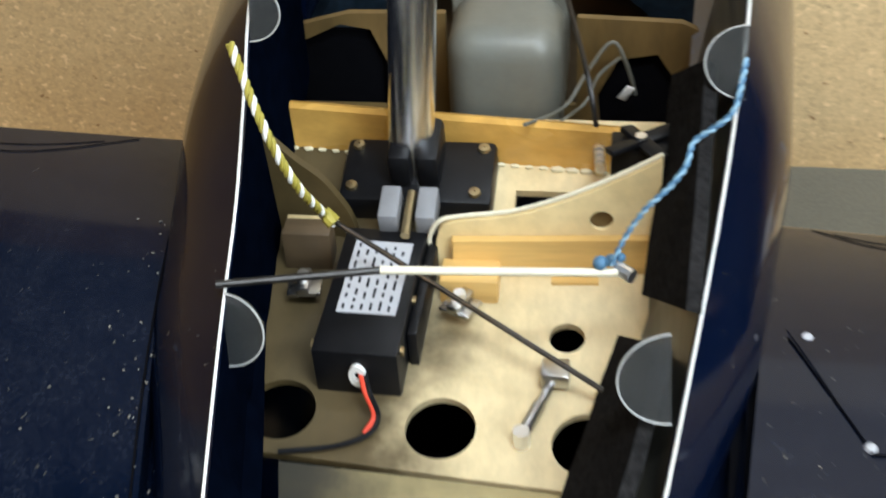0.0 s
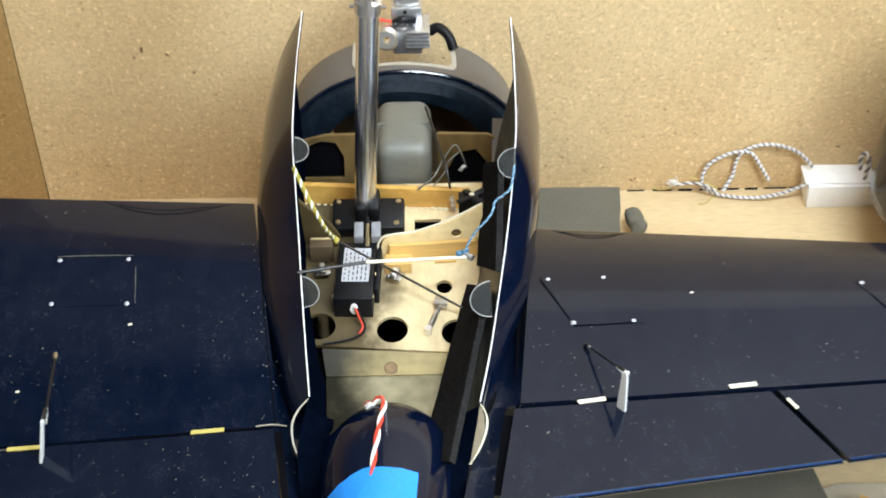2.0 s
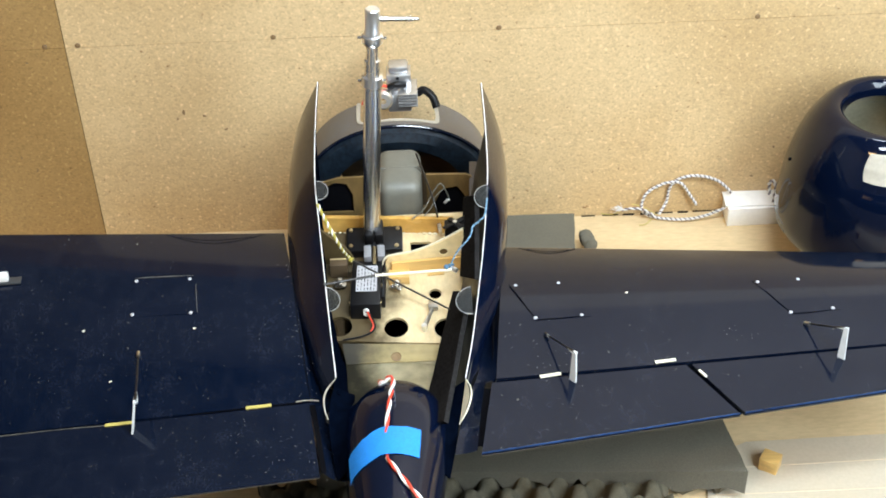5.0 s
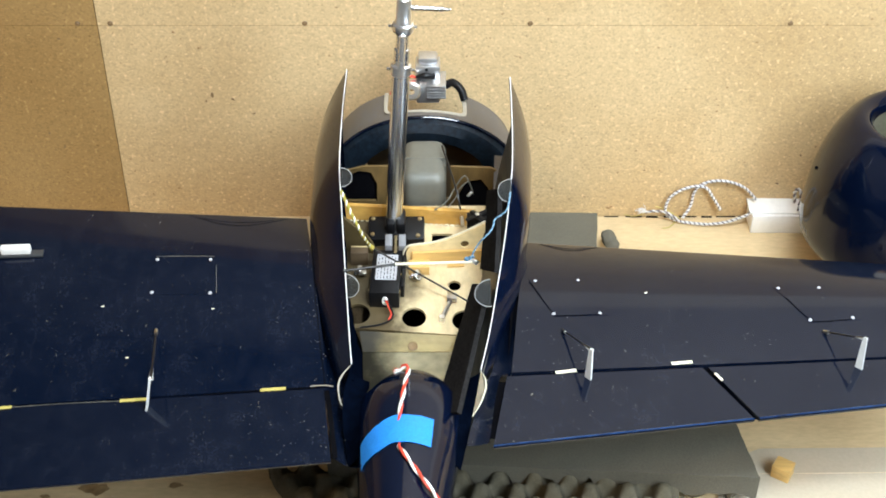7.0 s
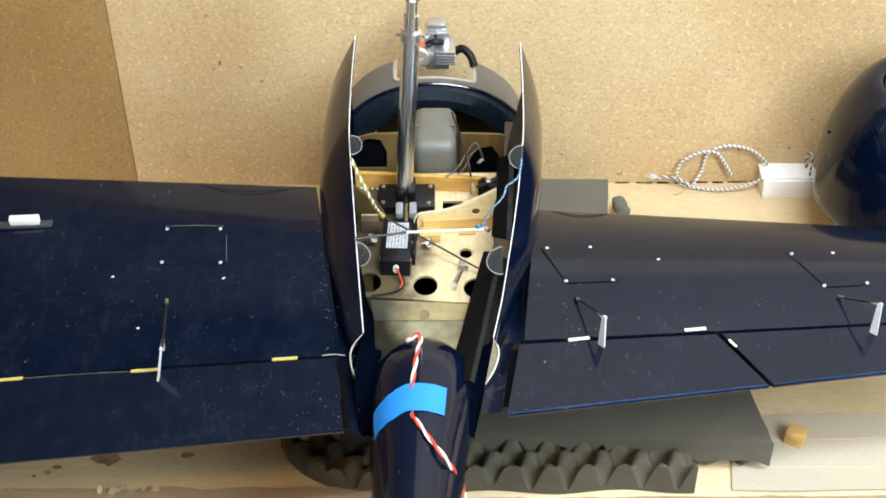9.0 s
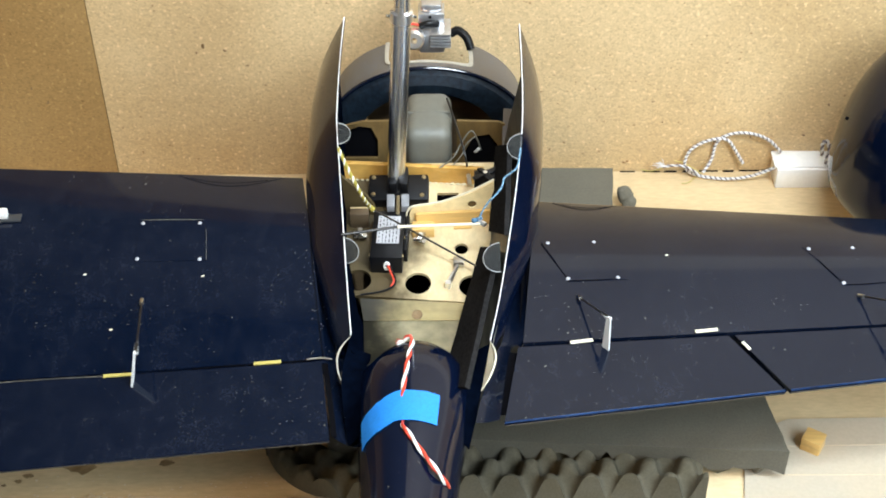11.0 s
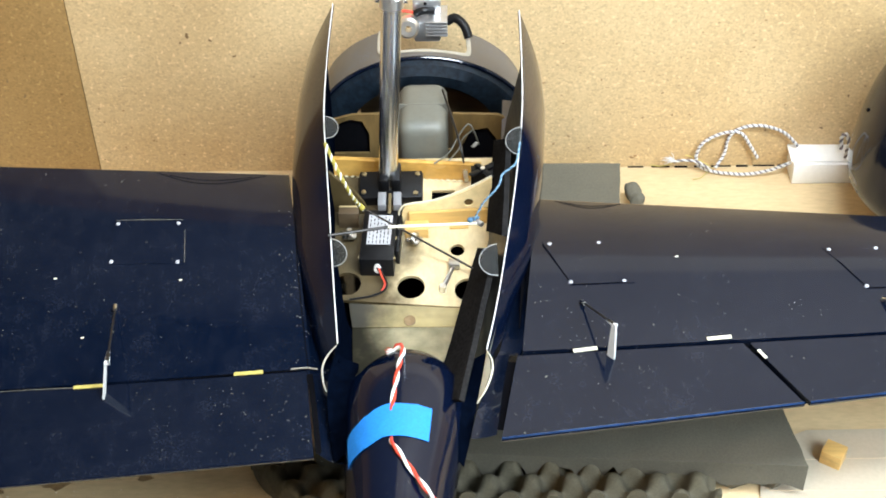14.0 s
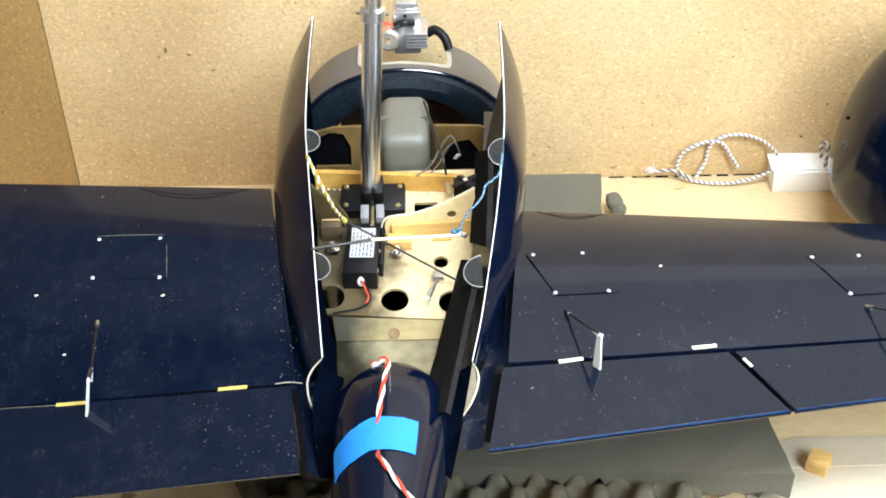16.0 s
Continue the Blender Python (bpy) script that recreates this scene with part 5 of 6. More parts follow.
# hinge line tapes
for side, par, a, b, mat in (("left", wing_l, (-0.2050, -0.0436, 0.2039), (-0.1763, -0.0432, 0.2063), YHINGE), ("left", wing_l, (-0.3642, -0.0473, 0.1907), (-0.3334, -0.0471, 0.1931), YHINGE), ("left", wing_l, (-0.5206, -0.0484, 0.1782), (-0.4876, -0.0475, 0.1810), YHINGE),
                             ("right", wing_r, (0.1261, -0.0327, 0.2207), (0.1499, -0.0282, 0.2199), CREAM), ("right", wing_r, (0.2588, -0.0136, 0.2163), (0.2831, -0.0100, 0.2156), CREAM)):
    strip_on(side, "hinge_tab", (a, tuple(lerp(u, v, 0.5) for u, v in zip(a, b)), b), 0.0042, 0.0016, mat, par, "exposed pale nylon hinge tab")
strip_on("right", "hinge_tab", ((0.3074, -0.0253, 0.2135), (0.3105, -0.0304, 0.2132), (0.3141, -0.0364, 0.2128)), 0.003, 0.0004, CREAM, wing_r)
strip_on("left", "hinge_seam", ((-0.5000, -0.0475, 0.1800), (-0.4238, -0.0464, 0.1861), (-0.3642, -0.0473, 0.1907)), 0.0006, 0.0012, DUST_LINE, wing_l)
strip_on("left", "hinge_seam", ((-0.2695, -0.0452, 0.1984), (-0.2184, -0.0441, 0.2027), (-0.1419, -0.0438, 0.2087)), 0.0008, 0.0012, DARKGAP, wing_l)
strip_on("left", "root_scratch", ((-0.1490, -0.0421, 0.2088), (-0.1356, -0.0416, 0.2100), (-0.1228, -0.0436, 0.2102)), 0.0009, 0.0012, PALE_EDGE, wing_l)
# black strips in the open joints, standing in for the shade there
strip_on("right", "gap_shade_strip", ((0.0669, -0.0411, 0.2228), (0.0611, -0.0868, 0.2211), (0.0557, -0.1259, 0.2197)), 0.014, -0.007, DARKGAP, wing_r)
strip_on("right", "gap_shade_strip", ((0.0928, 0.1787, 0.2194), (0.0853, 0.0510, 0.2313), (0.0792, -0.0307, 0.2232)), 0.014, -0.006, DARKGAP, wing_r)
strip_on("right", "gap_shade_strip", ((0.3066, -0.0218, 0.2136), (0.3285, -0.0548, 0.2116), (0.3483, -0.0845, 0.2099)), 0.014, -0.007, DARKGAP, wing_r)
strip_on("right", "gap_shade_strip", ((0.0765, -0.0373, 0.2226), (0.2013, -0.0243, 0.2179), (0.3318, -0.0077, 0.2134)), 0.012, -0.007, DARKGAP, wing_r)
strip_on("left", "gap_shade_strip", ((-0.1302, -0.0486, 0.2090), (-0.1226, -0.0948, 0.2047), (-0.1157, -0.1422, 0.2002)), 0.006, 0.0006, DARKGAP, wing_l)
strip_on("left", "root_joint", ((-0.1587, 0.1563, 0.2468), (-0.1498, 0.0804, 0.2405), (-0.1410, 0.0167, 0.2274), (-0.1317, -0.0431, 0.2097)), 0.0008, 0.0008, DARKGAP, wing_l)
bm = bmesh.new()
tube(bm, smooth([(0.0159, -0.1163, 0.2060), (0.0312, -0.1202, 0.2040), (0.0489, -0.1234, 0.2030)], 6), 0.0005, 6)
aboard("chipped_edge", bm, DUST_LINE, None, "chipped pale rear edge of the wing root")
# specks of sawdust caught along the wing root and on the panels
def speck_drift(side, parent, line, count, spread, seed):
    rs = random.Random(seed)
    bm = bmesh.new()
    for _ in range(count):
        u = rs.random() * (len(line) - 1)
        a, b = line[int(u)], line[min(int(u) + 1, len(line) - 1)]
        x = lerp(a[0], b[0], u % 1) + rs.gauss(0, spread)
        y = lerp(a[1], b[1], u % 1) + rs.gauss(0, spread)
        p = on_wing(side, x, y, 0.0003)
        s = rs.uniform(0.00018, 0.00055)
        box(bm, -s * rs.uniform(0.6, 1.8), s, -s * 0.6, s * 0.6, 0, s * 0.6, pose(*p, 0, 0, rs.uniform(0, 180)))
    tagged(aboard("sawdust_speck", bm, DUST_SPECK, parent, "fine pale sawdust specks"), kind="stuff")


speck_drift("left", wing_l, ((-0.1587, 0.1563, 0.2468), (-0.1505, 0.0804, 0.2405), (-0.1410, 0.0167, 0.2274), (-0.1344, -0.0396, 0.2107)), 60, 0.007, 5)
speck_drift("left", wing_l, ((-0.2164, -0.0647, 0.2003), (-0.1633, -0.0995, 0.2007), (-0.1365, -0.1317, 0.1994)), 45, 0.022, 6)
speck_drift("left", wing_l, ((-0.4700, 0.0045, 0.2035), (-0.3153, 0.0250, 0.2197), (-0.1951, -0.0092, 0.2165)), 26, 0.040, 7)
speck_drift("right", wing_r, ((0.3486, 0.0375, 0.2189), (0.3663, 0.0281, 0.2169), (0.3826, 0.0189, 0.2148)), 12, 0.006, 8)
speck_drift("right", wing_r, ((0.0980, 0.0250, 0.2286), (0.1379, -0.0151, 0.2223), (0.1836, -0.0805, 0.2165)), 40, 0.022, 9)
# stuck-on paint chips
for side, par, p in (("left", wing_l, (-0.3618, 0.0034, 0.2099)), ("left", wing_l, (-0.3990, 0.0705, 0.2289)), ("left", wing_l, (-0.2685, 0.0627, 0.2323)), ("right", wing_r, (0.2409, 0.0967, 0.2272))):
    q = on_wing(side, p[0], p[1])
    bm = bmesh.new()
    box(bm, -0.0018, 0.0018, -0.0010, 0.0010, 0, 0.0008, pose(*q, 0, 0, 20), 0.0003)
    aboard("sawdust_flake", bm, CREAM, par)


def horn(side, base, height, lean, exit_at, parent, turn=0):
    """A control horn plate with its clevis and pushrod."""
    b = Vector(on_wing(side, base[0], base[1]))
    bm = bmesh.new()
    outline = [(-0.0034, 0.0), (0.0056, 0.0), (0.0053, 0.004), (0.0020, height * 0.93), (0.001, height), (-0.002, height), (-0.0034, height * 0.92)]
    m = Matrix.Translation(b) @ pose(0, 0, 0, 0, lean, turn) @ pose(0, 0, 0, 90, 0, 90) @ Matrix.Scale(-1, 4, (1, 0, 0))
    rect_hole_plate(bm, outline, [], 0.0022, m)
    h = aboard("control_horn", bm, HORNW, parent, "white plastic control horn")
    top = m @ Vector((-0.001, height * 0.94, 0.0))
    e = Vector(on_wing(side, exit_at[0], exit_at[1], 0.003))
    bm = bmesh.new()
    tube(bm, [tuple(top), tuple(top.lerp(e, 0.18)), tuple(top.lerp(e, 0.20)), tuple(e)], [0.0022, 0.0020, 0.0011, 0.0011], 8)
    aboard("pushrod", bm, DROD, parent, "dark steel pushrod")
    bm = bmesh.new()
    for s in (-0.0016, 0.0016):
        tube(bm, [tuple(top + Vector((s, -0.001, 0))), tuple(top.lerp(e, 0.2) + Vector((s * 0.6, 0, 0)))], [0.0012, 0.0009], 6)
    aboard("clevis", bm, GREY_C, parent, "pale forked clevis")
    bm = bmesh.new()
    cyl(bm, top - Vector((0.0028, 0, 0)), top + Vector((0.0028, 0, 0)), 0.0013, 8)
    aboard("clevis_pin", bm, CHROME, parent)
    bm = bmesh.new()
    d = (top - e).normalized()
    cyl(bm, e - d * 0.003, e + d * 0.005, 0.0022, 8)
    aboard("pushrod_end", bm, STEEL, parent)


horn("left", (-0.3305, -0.0582, 0.1919), 0.047, 11, (-0.3313, 0.0329, 0.2213), wing_l)
horn("right", (0.1626, -0.0372, 0.2190), 0.042, 4, (0.1385, 0.0276, 0.2271), wing_r, 42)
horn("right", (0.4735, -0.0088, 0.2073), 0.044, 4, (0.4441, 0.0391, 0.2147), wing_r, 48)
# clear mounting plate with a white post
q = Vector(on_wing("left", *(-0.5142, 0.1465, 0.2443)[:2]))
bm = bmesh.new()
box(bm, -0.032, 0.032, -0.006, 0.006, 0.0005, 0.003, pose(*q, 0, 0, 3), 0.0006)
aboard("mounting_plate", bm, PLASTIC, wing_l, "clear plastic plate")
bm = bmesh.new()
box(bm, -0.018, 0.018, -0.004, 0.005, 0.003, 0.014, pose(*q, 0, 0, 3), 0.002)
aboard("white_post", bm, WHITE, wing_l, "white plastic post")

# gear leg blister creases near the leading edges
for side, par, pts in (("left", wing_l, (-0.315, 0.150)), ("right", wing_r, (0.122, 0.090))):
    x0, span = pts
    path, inner = [], []
    for k in range(9):
        u = k / 8
        x = x0 + span * u * 0.8
        s = 0.0
        t = 0.075 * math.sin(math.pi * u) + 0.010
        for _ in range(12):
            s += (x - wing_point(side, s, t)[0]) / (wing_point(side, 1, t)[0] - wing_point(side, 0, t)[0])
        path.append(Vector(wing_point(side, s, t)) + Vector((0, 0, 0.0004)))
        inner.append(Vector(wing_point(side, s, t * 0.7)) + Vector((0, 0, 0.0003)))
    bm = bmesh.new()
    tube(bm, smooth(path, 4), 0.00025, 6)
    tube(bm, smooth(inner[1:-1], 4), 0.0002, 6)
    aboard("blister_crease", bm, DARKGAP, par)

# fairings at the rear ends of the door cut-outs
for pts, mat in (([(-0.1024, -0.0378, 0.2380), (-0.1107, -0.0482, 0.2350), (-0.1149, -0.0631, 0.2340), (-0.1140, -0.0753, 0.2270), (-0.1106, -0.0842, 0.2220)], PALE_EDGE), ([(0.0419, -0.0468, 0.2380), (0.0466, -0.0591, 0.2370), (0.0463, -0.0739, 0.2360), (0.0406, -0.0875, 0.2280), (0.0319, -0.0985, 0.2200)], CREAM)):
    bm = bmesh.new()
    path = smooth(pts, 6)
    tube(bm, path, [0.0004 + 0.0006 * math.sin(math.pi * i / (len(path) - 1)) for i in range(len(path))], 8)
    aboard("cutout_edge", bm, mat, None, "pale bare edge at the end of the door cut-out")
bm = bmesh.new()
A = [Vector(p) for p in ((0.0419, -0.0477, 0.2380), (0.0448, -0.0591, 0.2370), (0.0451, -0.0739, 0.2360), (0.0400, -0.0867, 0.2280), (0.0319, -0.0977, 0.2200))]
loft(bm, [[tuple(a), tuple(a.lerp(A[0].lerp(A[-1], i / 4), 0.98) + Vector((0.0, 0, -0.001)))] for i, a in enumerate(A)])
bmesh.ops.solidify(bm, geom=bm.faces[:], thickness=0.001)
aboard("fairing_end", bm, CREAM, None, "cream bare end of the fairing")
# skin running from the cut-outs down to the deck
for name, a, outer in (("tail_shoulder_left", 2.72, ((-0.1065, 0.0200, 0.2500), (-0.1048, -0.0100, 0.2425), (-0.1030, -0.0400, 0.2365), (-0.1082, -0.0640, 0.2290), (-0.1100, -0.0850, 0.2195), (-0.1080, -0.1100, 0.2050), (-0.1020, -0.1450, 0.1900))), ("tail_shoulder_right", 0.42, ((0.0410, -0.0480, 0.2365), (0.0362, -0.0740, 0.2280), (0.0312, -0.0985, 0.2185), (0.0270, -0.1200, 0.2050), (0.0190, -0.1500, 0.1900)))):
    bm = bmesh.new()
    rows = []
    for p in smooth(outer, 5):
        side = math.copysign(1, math.cos(a))
        q = Vector(body_at(p.y, a)) - Vector((0, 0, 0.002)) if p.y < -0.045 else p + Vector((-0.013 * side, 0, -0.050))
        rows.append([tuple(p.lerp(q, k / 8) - Vector((0, 0, 0.0015 * math.sin(math.pi * k / 8)))) for k in range(9)])
    slab(bm, rows if a < 1 else [r[::-1] for r in rows], 0.001)
    aboard(name, bm, BLUE_IN, None, "dark navy shoulder beside the tail deck")


# ---------------------------------------------------------------- tape and cords on the aircraft
tape = thing("masking_tape", (-0.045, -0.135, 0.24), "torn strip of bright blue masking tape on the tail", "tape")
bm = bmesh.new()
rows = []
tr_ = random.Random(3)
for i in range(19):
    u = i / 18
    a = lerp(2.66, 1.06, u)
    yc = lerp(-0.156, -0.140, min(1, u * 1.9)) - 0.004 * max(0, u - 0.5)
    j = 0.002 * tr_.uniform(-1, 1) if i in (0, 18) else 0.0
    row = []
    for k in range(9):
        y = yc + 0.018 - lerp(0.030, 0.036, min(1, u * 3)) * k / 8 + j + (0.0035 * math.sin(k * 2.3) if i == 0 else 0)
        p = Vector(body_at(y, a))
        c = Vector((body_x(y), y, 0.20))
        row.append(tuple(c + (p - c) * 1.0 + (p - c).normalized() * (0.0012 + 0.0009 * noise.noise((i * 0.9, k * 0.7, 5)))))
    rows.append(row)
loft(bm, rows)
bmesh.ops.recalc_face_normals(bm, faces=bm.faces[:])
bmesh.ops.transform(bm, matrix=tape.matrix_world.inverted(), verts=bm.verts[:])
bmesh.ops.solidify(bm, geom=bm.faces[:], thickness=0.0003)
part("tape_strip", bm, TAPE, tape)

cord = thing("twisted_cord", (0, 0, 0), "red and white twisted cord taped along the tail", "cord")
twisted(cord, [(-0.0483, -0.0443, 0.2330), (-0.0451, -0.0428, 0.2405), (-0.0395, -0.0442, 0.2435), (-0.0383, -0.0500, 0.2415), (-0.0417, -0.0825, 0.2500), (-0.0449, -0.1126, 0.2495), (-0.0465, -0.1263, 0.2452), (-0.0466, -0.1451, 0.2400), (-0.0464, -0.1621, 0.2419), (-0.0424, -0.1711, 0.2448), (-0.0270, -0.1961, 0.2414), (-0.0072, -0.2183, 0.2277), (0.0073, -0.2053, 0.1704), (0.0038, -0.2576, 0.1676)], 0.0016, 0.042, (RED, THREAD_W), ("red_strand", "white_strand"))
for mat, name, d in ((RED, "frayed_red_end", (-0.0085, 0.0010, -0.0010)), (THREAD_W, "frayed_white_end", (-0.0070, -0.0040, 0.0015))):
    bm = bmesh.new()
    e0 = Vector((-0.0470, -0.0440, 0.2360))
    for k in range(5):
        e1 = e0 + Vector(d) + Vector((0.001 * math.sin(k * 2.1), 0.0018 * (k - 2), 0.001 * math.cos(k * 3.3)))
        tube(bm, [tuple(e0), tuple(e0.lerp(e1, 0.5) + Vector((0, 0, 0.001))), tuple(e1)], [0.0008, 0.0006, 0.0003], 5)
    part(name, bm, mat, cord)
ycord = thing("yellow_cord", (0, 0, 0), "yellow and white twisted cord pulling the bay door", "cord", m=TRAY_SET)
twisted(ycord, [(-0.1227, 0.1950, 0.3050), (-0.1185, 0.1884, 0.2980), (-0.1103, 0.1763, 0.2850), (-0.1023, 0.1689, 0.2700), (-0.0957, 0.1719, 0.2500), (-0.0895, 0.1869, 0.2244)], 0.0011, 0.011, (YELLOW, THREAD_W, YELLOW), ("yellow_strand", "white_strand", "yellow_strand"))
bm = bmesh.new()
for k in range(3):
    cyl(bm, Vector((-0.0908, 0.1876, 0.2265)) + Vector((0.001 * k, -0.002 * k, 0)), Vector((-0.0881, 0.1862, 0.2222)) + Vector((0.002, -0.002 * k, 0.001 * k)), 0.0028, 8)
part("knot", bm, YELLOW, ycord)
bcord = thing("blue_cord", (0, 0, 0), "pale blue twisted cord between door and cross rod", "cord", m=TRAY_SET)
twisted(bcord, [(0.0815, 0.1905, 0.3060), (0.0795, 0.1790, 0.3010), (0.0765, 0.1700, 0.2950), (0.0690, 0.1670, 0.2890), (0.0625, 0.1640, 0.2850), (0.0600, 0.1560, 0.2800), (0.0540, 0.1500, 0.2740), (0.0460, 0.1475, 0.2660), (0.0394, 0.1463, 0.2550), (0.0327, 0.1431, 0.2400)], 0.0007, 0.007, (THREAD_B, THREAD_P), ("blue_strand", "pale_strand"))
bm = bmesh.new()
for k in range(3):
    s = bmesh.ops.create_icosphere(bm, subdivisions=2, radius=0.0032 - 0.0006 * k)
    bmesh.ops.translate(bm, vec=Vector((0.0308, 0.1461, 0.2375)) + Vector((0.004 * k - 0.002, 0.002 * k, 0.001)), verts=s["verts"])
part("knot", bm, THREAD_B, bcord)

# ---------------------------------------------------------------- foam
def wavy(x, y, pitch):
    u, v = 2 * math.pi * (x + y) / pitch, 2 * math.pi * (x - y) / pitch
    return max(0.0, 0.5 + 0.27 * (math.cos(u) + math.cos(v)))


def egg_crate(name, front, back, x0, x1, base, height, pitch, text):
    """A sheet of convoluted foam, peaks up, cut along two curves."""
    nx, ny = int((x1 - x0) / 0.0022), int((back((x0 + x1) / 2) - front((x0 + x1) / 2)) / 0.0022)
    bm = bmesh.new()
    rows = []
    for i in range(nx + 1):
        x = x0 + (x1 - x0) * i / nx
        row = []
        for j in range(ny + 1):
            y = lerp(front(x), back(x), j / ny)
            w = wavy(x + 0.003 * noise.noise((x * 20, y * 20, 0)), y, pitch)
            row.append((x, y, base + height * (1 - max(0.0, 1 - w) ** 1.7) + 0.0006 * noise.noise((x * 150, y * 150, 1))))
        rows.append(row)
    loft(bm, rows)
    r = bmesh.ops.extrude_edge_only(bm, edges=[e for e in bm.edges if e.is_boundary])
    for v in r["geom"]:
        if isinstance(v, bmesh.types.BMVert):
            v.co.z = 0.0005
    bmesh.ops.recalc_face_normals(bm, faces=bm.faces[:])
    return tagged(part(name, bm, FOAM_DARK), text, "foam")


def oval(x):
    return math.sqrt(max(0.0004, 1 - ((x + 0.105) / 0.112) ** 2))


egg_crate("egg_crate_foam", lambda x: -0.066 + 0.003 * math.sin(x * 40), lambda x: 0.004, 0.005, 0.285, 0.006, 0.040, 0.044, "grey convoluted foam sheet, peaks upward, on the bench")
egg_crate("egg_crate_foam", lambda x: 0.03 - 0.094 * oval(x), lambda x: 0.006, -0.215, 0.0, 0.006, 0.030, 0.041, "rounded offcut of grey convoluted foam on the bench")


def slab_foam(name, corners, top, thick, text, wave=0.0):
    a, b, c, d = [Vector((*p, 0)) for p in corners]
    n = 36
    bm = bmesh.new()
    up, dn = [], []
    for i in range(n + 1):
        ru, rd = [], []
        for j in range(n + 1):
            p = a.lerp(b, i / n).lerp(d.lerp(c, i / n), j / n)
            ru.append((p.x + 0.0015 * noise.noise((p.x * 60, p.y * 60, 0)), p.y, top + 0.001 * noise.noise((p.x * 30, p.y * 30, 4))))
            rd.append((p.x, p.y, top - thick + wave * wavy(p.x, p.y, 0.05)))
        up.append(ru)
        dn.append(rd)
    vu, vd = loft(bm, up), loft(bm, dn)
    ring = lambda v: [v[0][j] for j in range(n)] + [v[i][n] for i in range(n)] + [v[n][j] for j in range(n, 0, -1)] + [v[i][0] for i in range(n, 0, -1)]
    A, B = ring(vu), ring(vd)
    for k in range(len(A)):
        bm.faces.new((A[k], A[(k + 1) % len(A)], B[(k + 1) % len(B)], B[k]))
    bmesh.ops.recalc_face_normals(bm, faces=bm.faces[:])
    return tagged(part(name, bm, FOAM), text, "foam")


slab_foam("foam_slab", ((-0.14, -0.010), (0.3773, -0.0403, 0.0550)[:2], (0.335, 0.22), (-0.14, 0.22)), 0.055, 0.0545, "thick grey foam slab under the wing and fuselage", 0.044)
slab_foam("foam_slab", ((-0.12, 0.224), (0.20, 0.224), (0.2266, 0.4721, 0.0550)[:2], (-0.12, 0.478)), 0.055, 0.0545, "thick grey foam slab under the nose", 0.0)
bm = bmesh.new()
kc = Vector((0.2436, 0.4511, 0.0220))
for dx, dy, dz, r in ((0, 0, 0, 0.011), (0.005, -0.006, -0.006, 0.010), (-0.004, 0.005, 0.005, 0.008)):
    s = bmesh.ops.create_icosphere(bm, subdivisions=3, radius=r)
    bmesh.ops.translate(bm, vec=kc + Vector((dx, dy, dz)), verts=s["verts"])
for v in bm.verts:
    v.co += Vector((1, 1, 1)) * 0.002 * noise.noise(v.co * 120)
    v.co.z = max(v.co.z, 0.0005)
tagged(part("foam_offcut", bm, FOAM), "small rounded grey foam offcut by the slab", "foam")

# ---------------------------------------------------------------- cowl standing on the bench
cowl = thing("engine_cowl", (0.637, 0.398, 0.0), "glossy dark navy radial engine cowl standing nose up", "cowl")
bm = bmesh.new()
prof = [(0.070, 0.0), (0.074, 0.022), (0.082, 0.046), (0.106, 0.062), (0.124, 0.073), (0.132, 0.085), (0.1345, 0.102), (0.1325, 0.13), (0.1290, 0.16), (0.1235, 0.19), (0.116, 0.214), (0.107, 0.235), (0.097, 0.252), (0.086, 0.264), (0.076, 0.269), (0.068, 0.267), (0.062, 0.259), (0.060, 0.248)]
skin = [(p.x, p.y) for p in smooth([(r, z, 0) for r, z in prof], 3)]
COWL = skin + [(r - 0.004 if z > 0.04 else r - 0.002, min(z, 0.252) - 0.001) for r, z in reversed(skin[:-8])]
revolve(bm, COWL, 72)
part("cowl_shell", bm, GLOSS, cowl)
bm = bmesh.new()
revolve(bm, [(r - 0.0048, z) for r, z in prof[3:13]] + [(r - 0.0058, z) for r, z in reversed(prof[3:13])], 56)
part("cowl_lining", bm, LINER, cowl, "raw pale inside of the cowl")


def cowl_r(z):
    return curve_at([(v, u) for u, v in prof[:15]], z)[0]


def cowl_patch(name, a0, a1, z0, z1, lift, mat, text):
    """A rounded patch that follows the cowl's skin."""
    bm = bmesh.new()
    n = 14
    rows = []
    for i in range(n + 1):
        row = []
        for k in range(n + 1):
            u, v = 2 * i / n - 1, 2 * k / n - 1
            u, v = u * math.sqrt(1 - v * v / 2) * 0.35 + u * 0.65, v * math.sqrt(1 - u * u / 2) * 0.35 + v * 0.65
            a, z = radians(lerp(a0, a1, (v + 1) / 2)), lerp(z0, z1, (u + 1) / 2)
            r = cowl_r(z) + lift
            row.append((r * math.cos(a), r * math.sin(a), z))
        rows.append(row)
    loft(bm, rows)
    bmesh.ops.recalc_face_normals(bm, faces=bm.faces[:])
    bmesh.ops.solidify(bm, geom=bm.faces[:], thickness=0.0008)
    return part(name, bm, mat, cowl, text)


cowl_patch("outlet_opening", -122, -92, 0.220, 0.256, 0.0008, PALE_EDGE, "pale lined outlet opening in the cowl side")
bm = bmesh.new()
s = bmesh.ops.create_icosphere(bm, subdivisions=2, radius=0.0025)
bmesh.ops.translate(bm, vec=(-0.1245, 0.009, 0.184), verts=s["verts"])
part("mounting_hole", bm, DARKGAP, cowl)
cowl_patch("tape_patch", 175, 192, 0.076, 0.100, 0.0006, GREY_P, "grey tape patch at the rim")

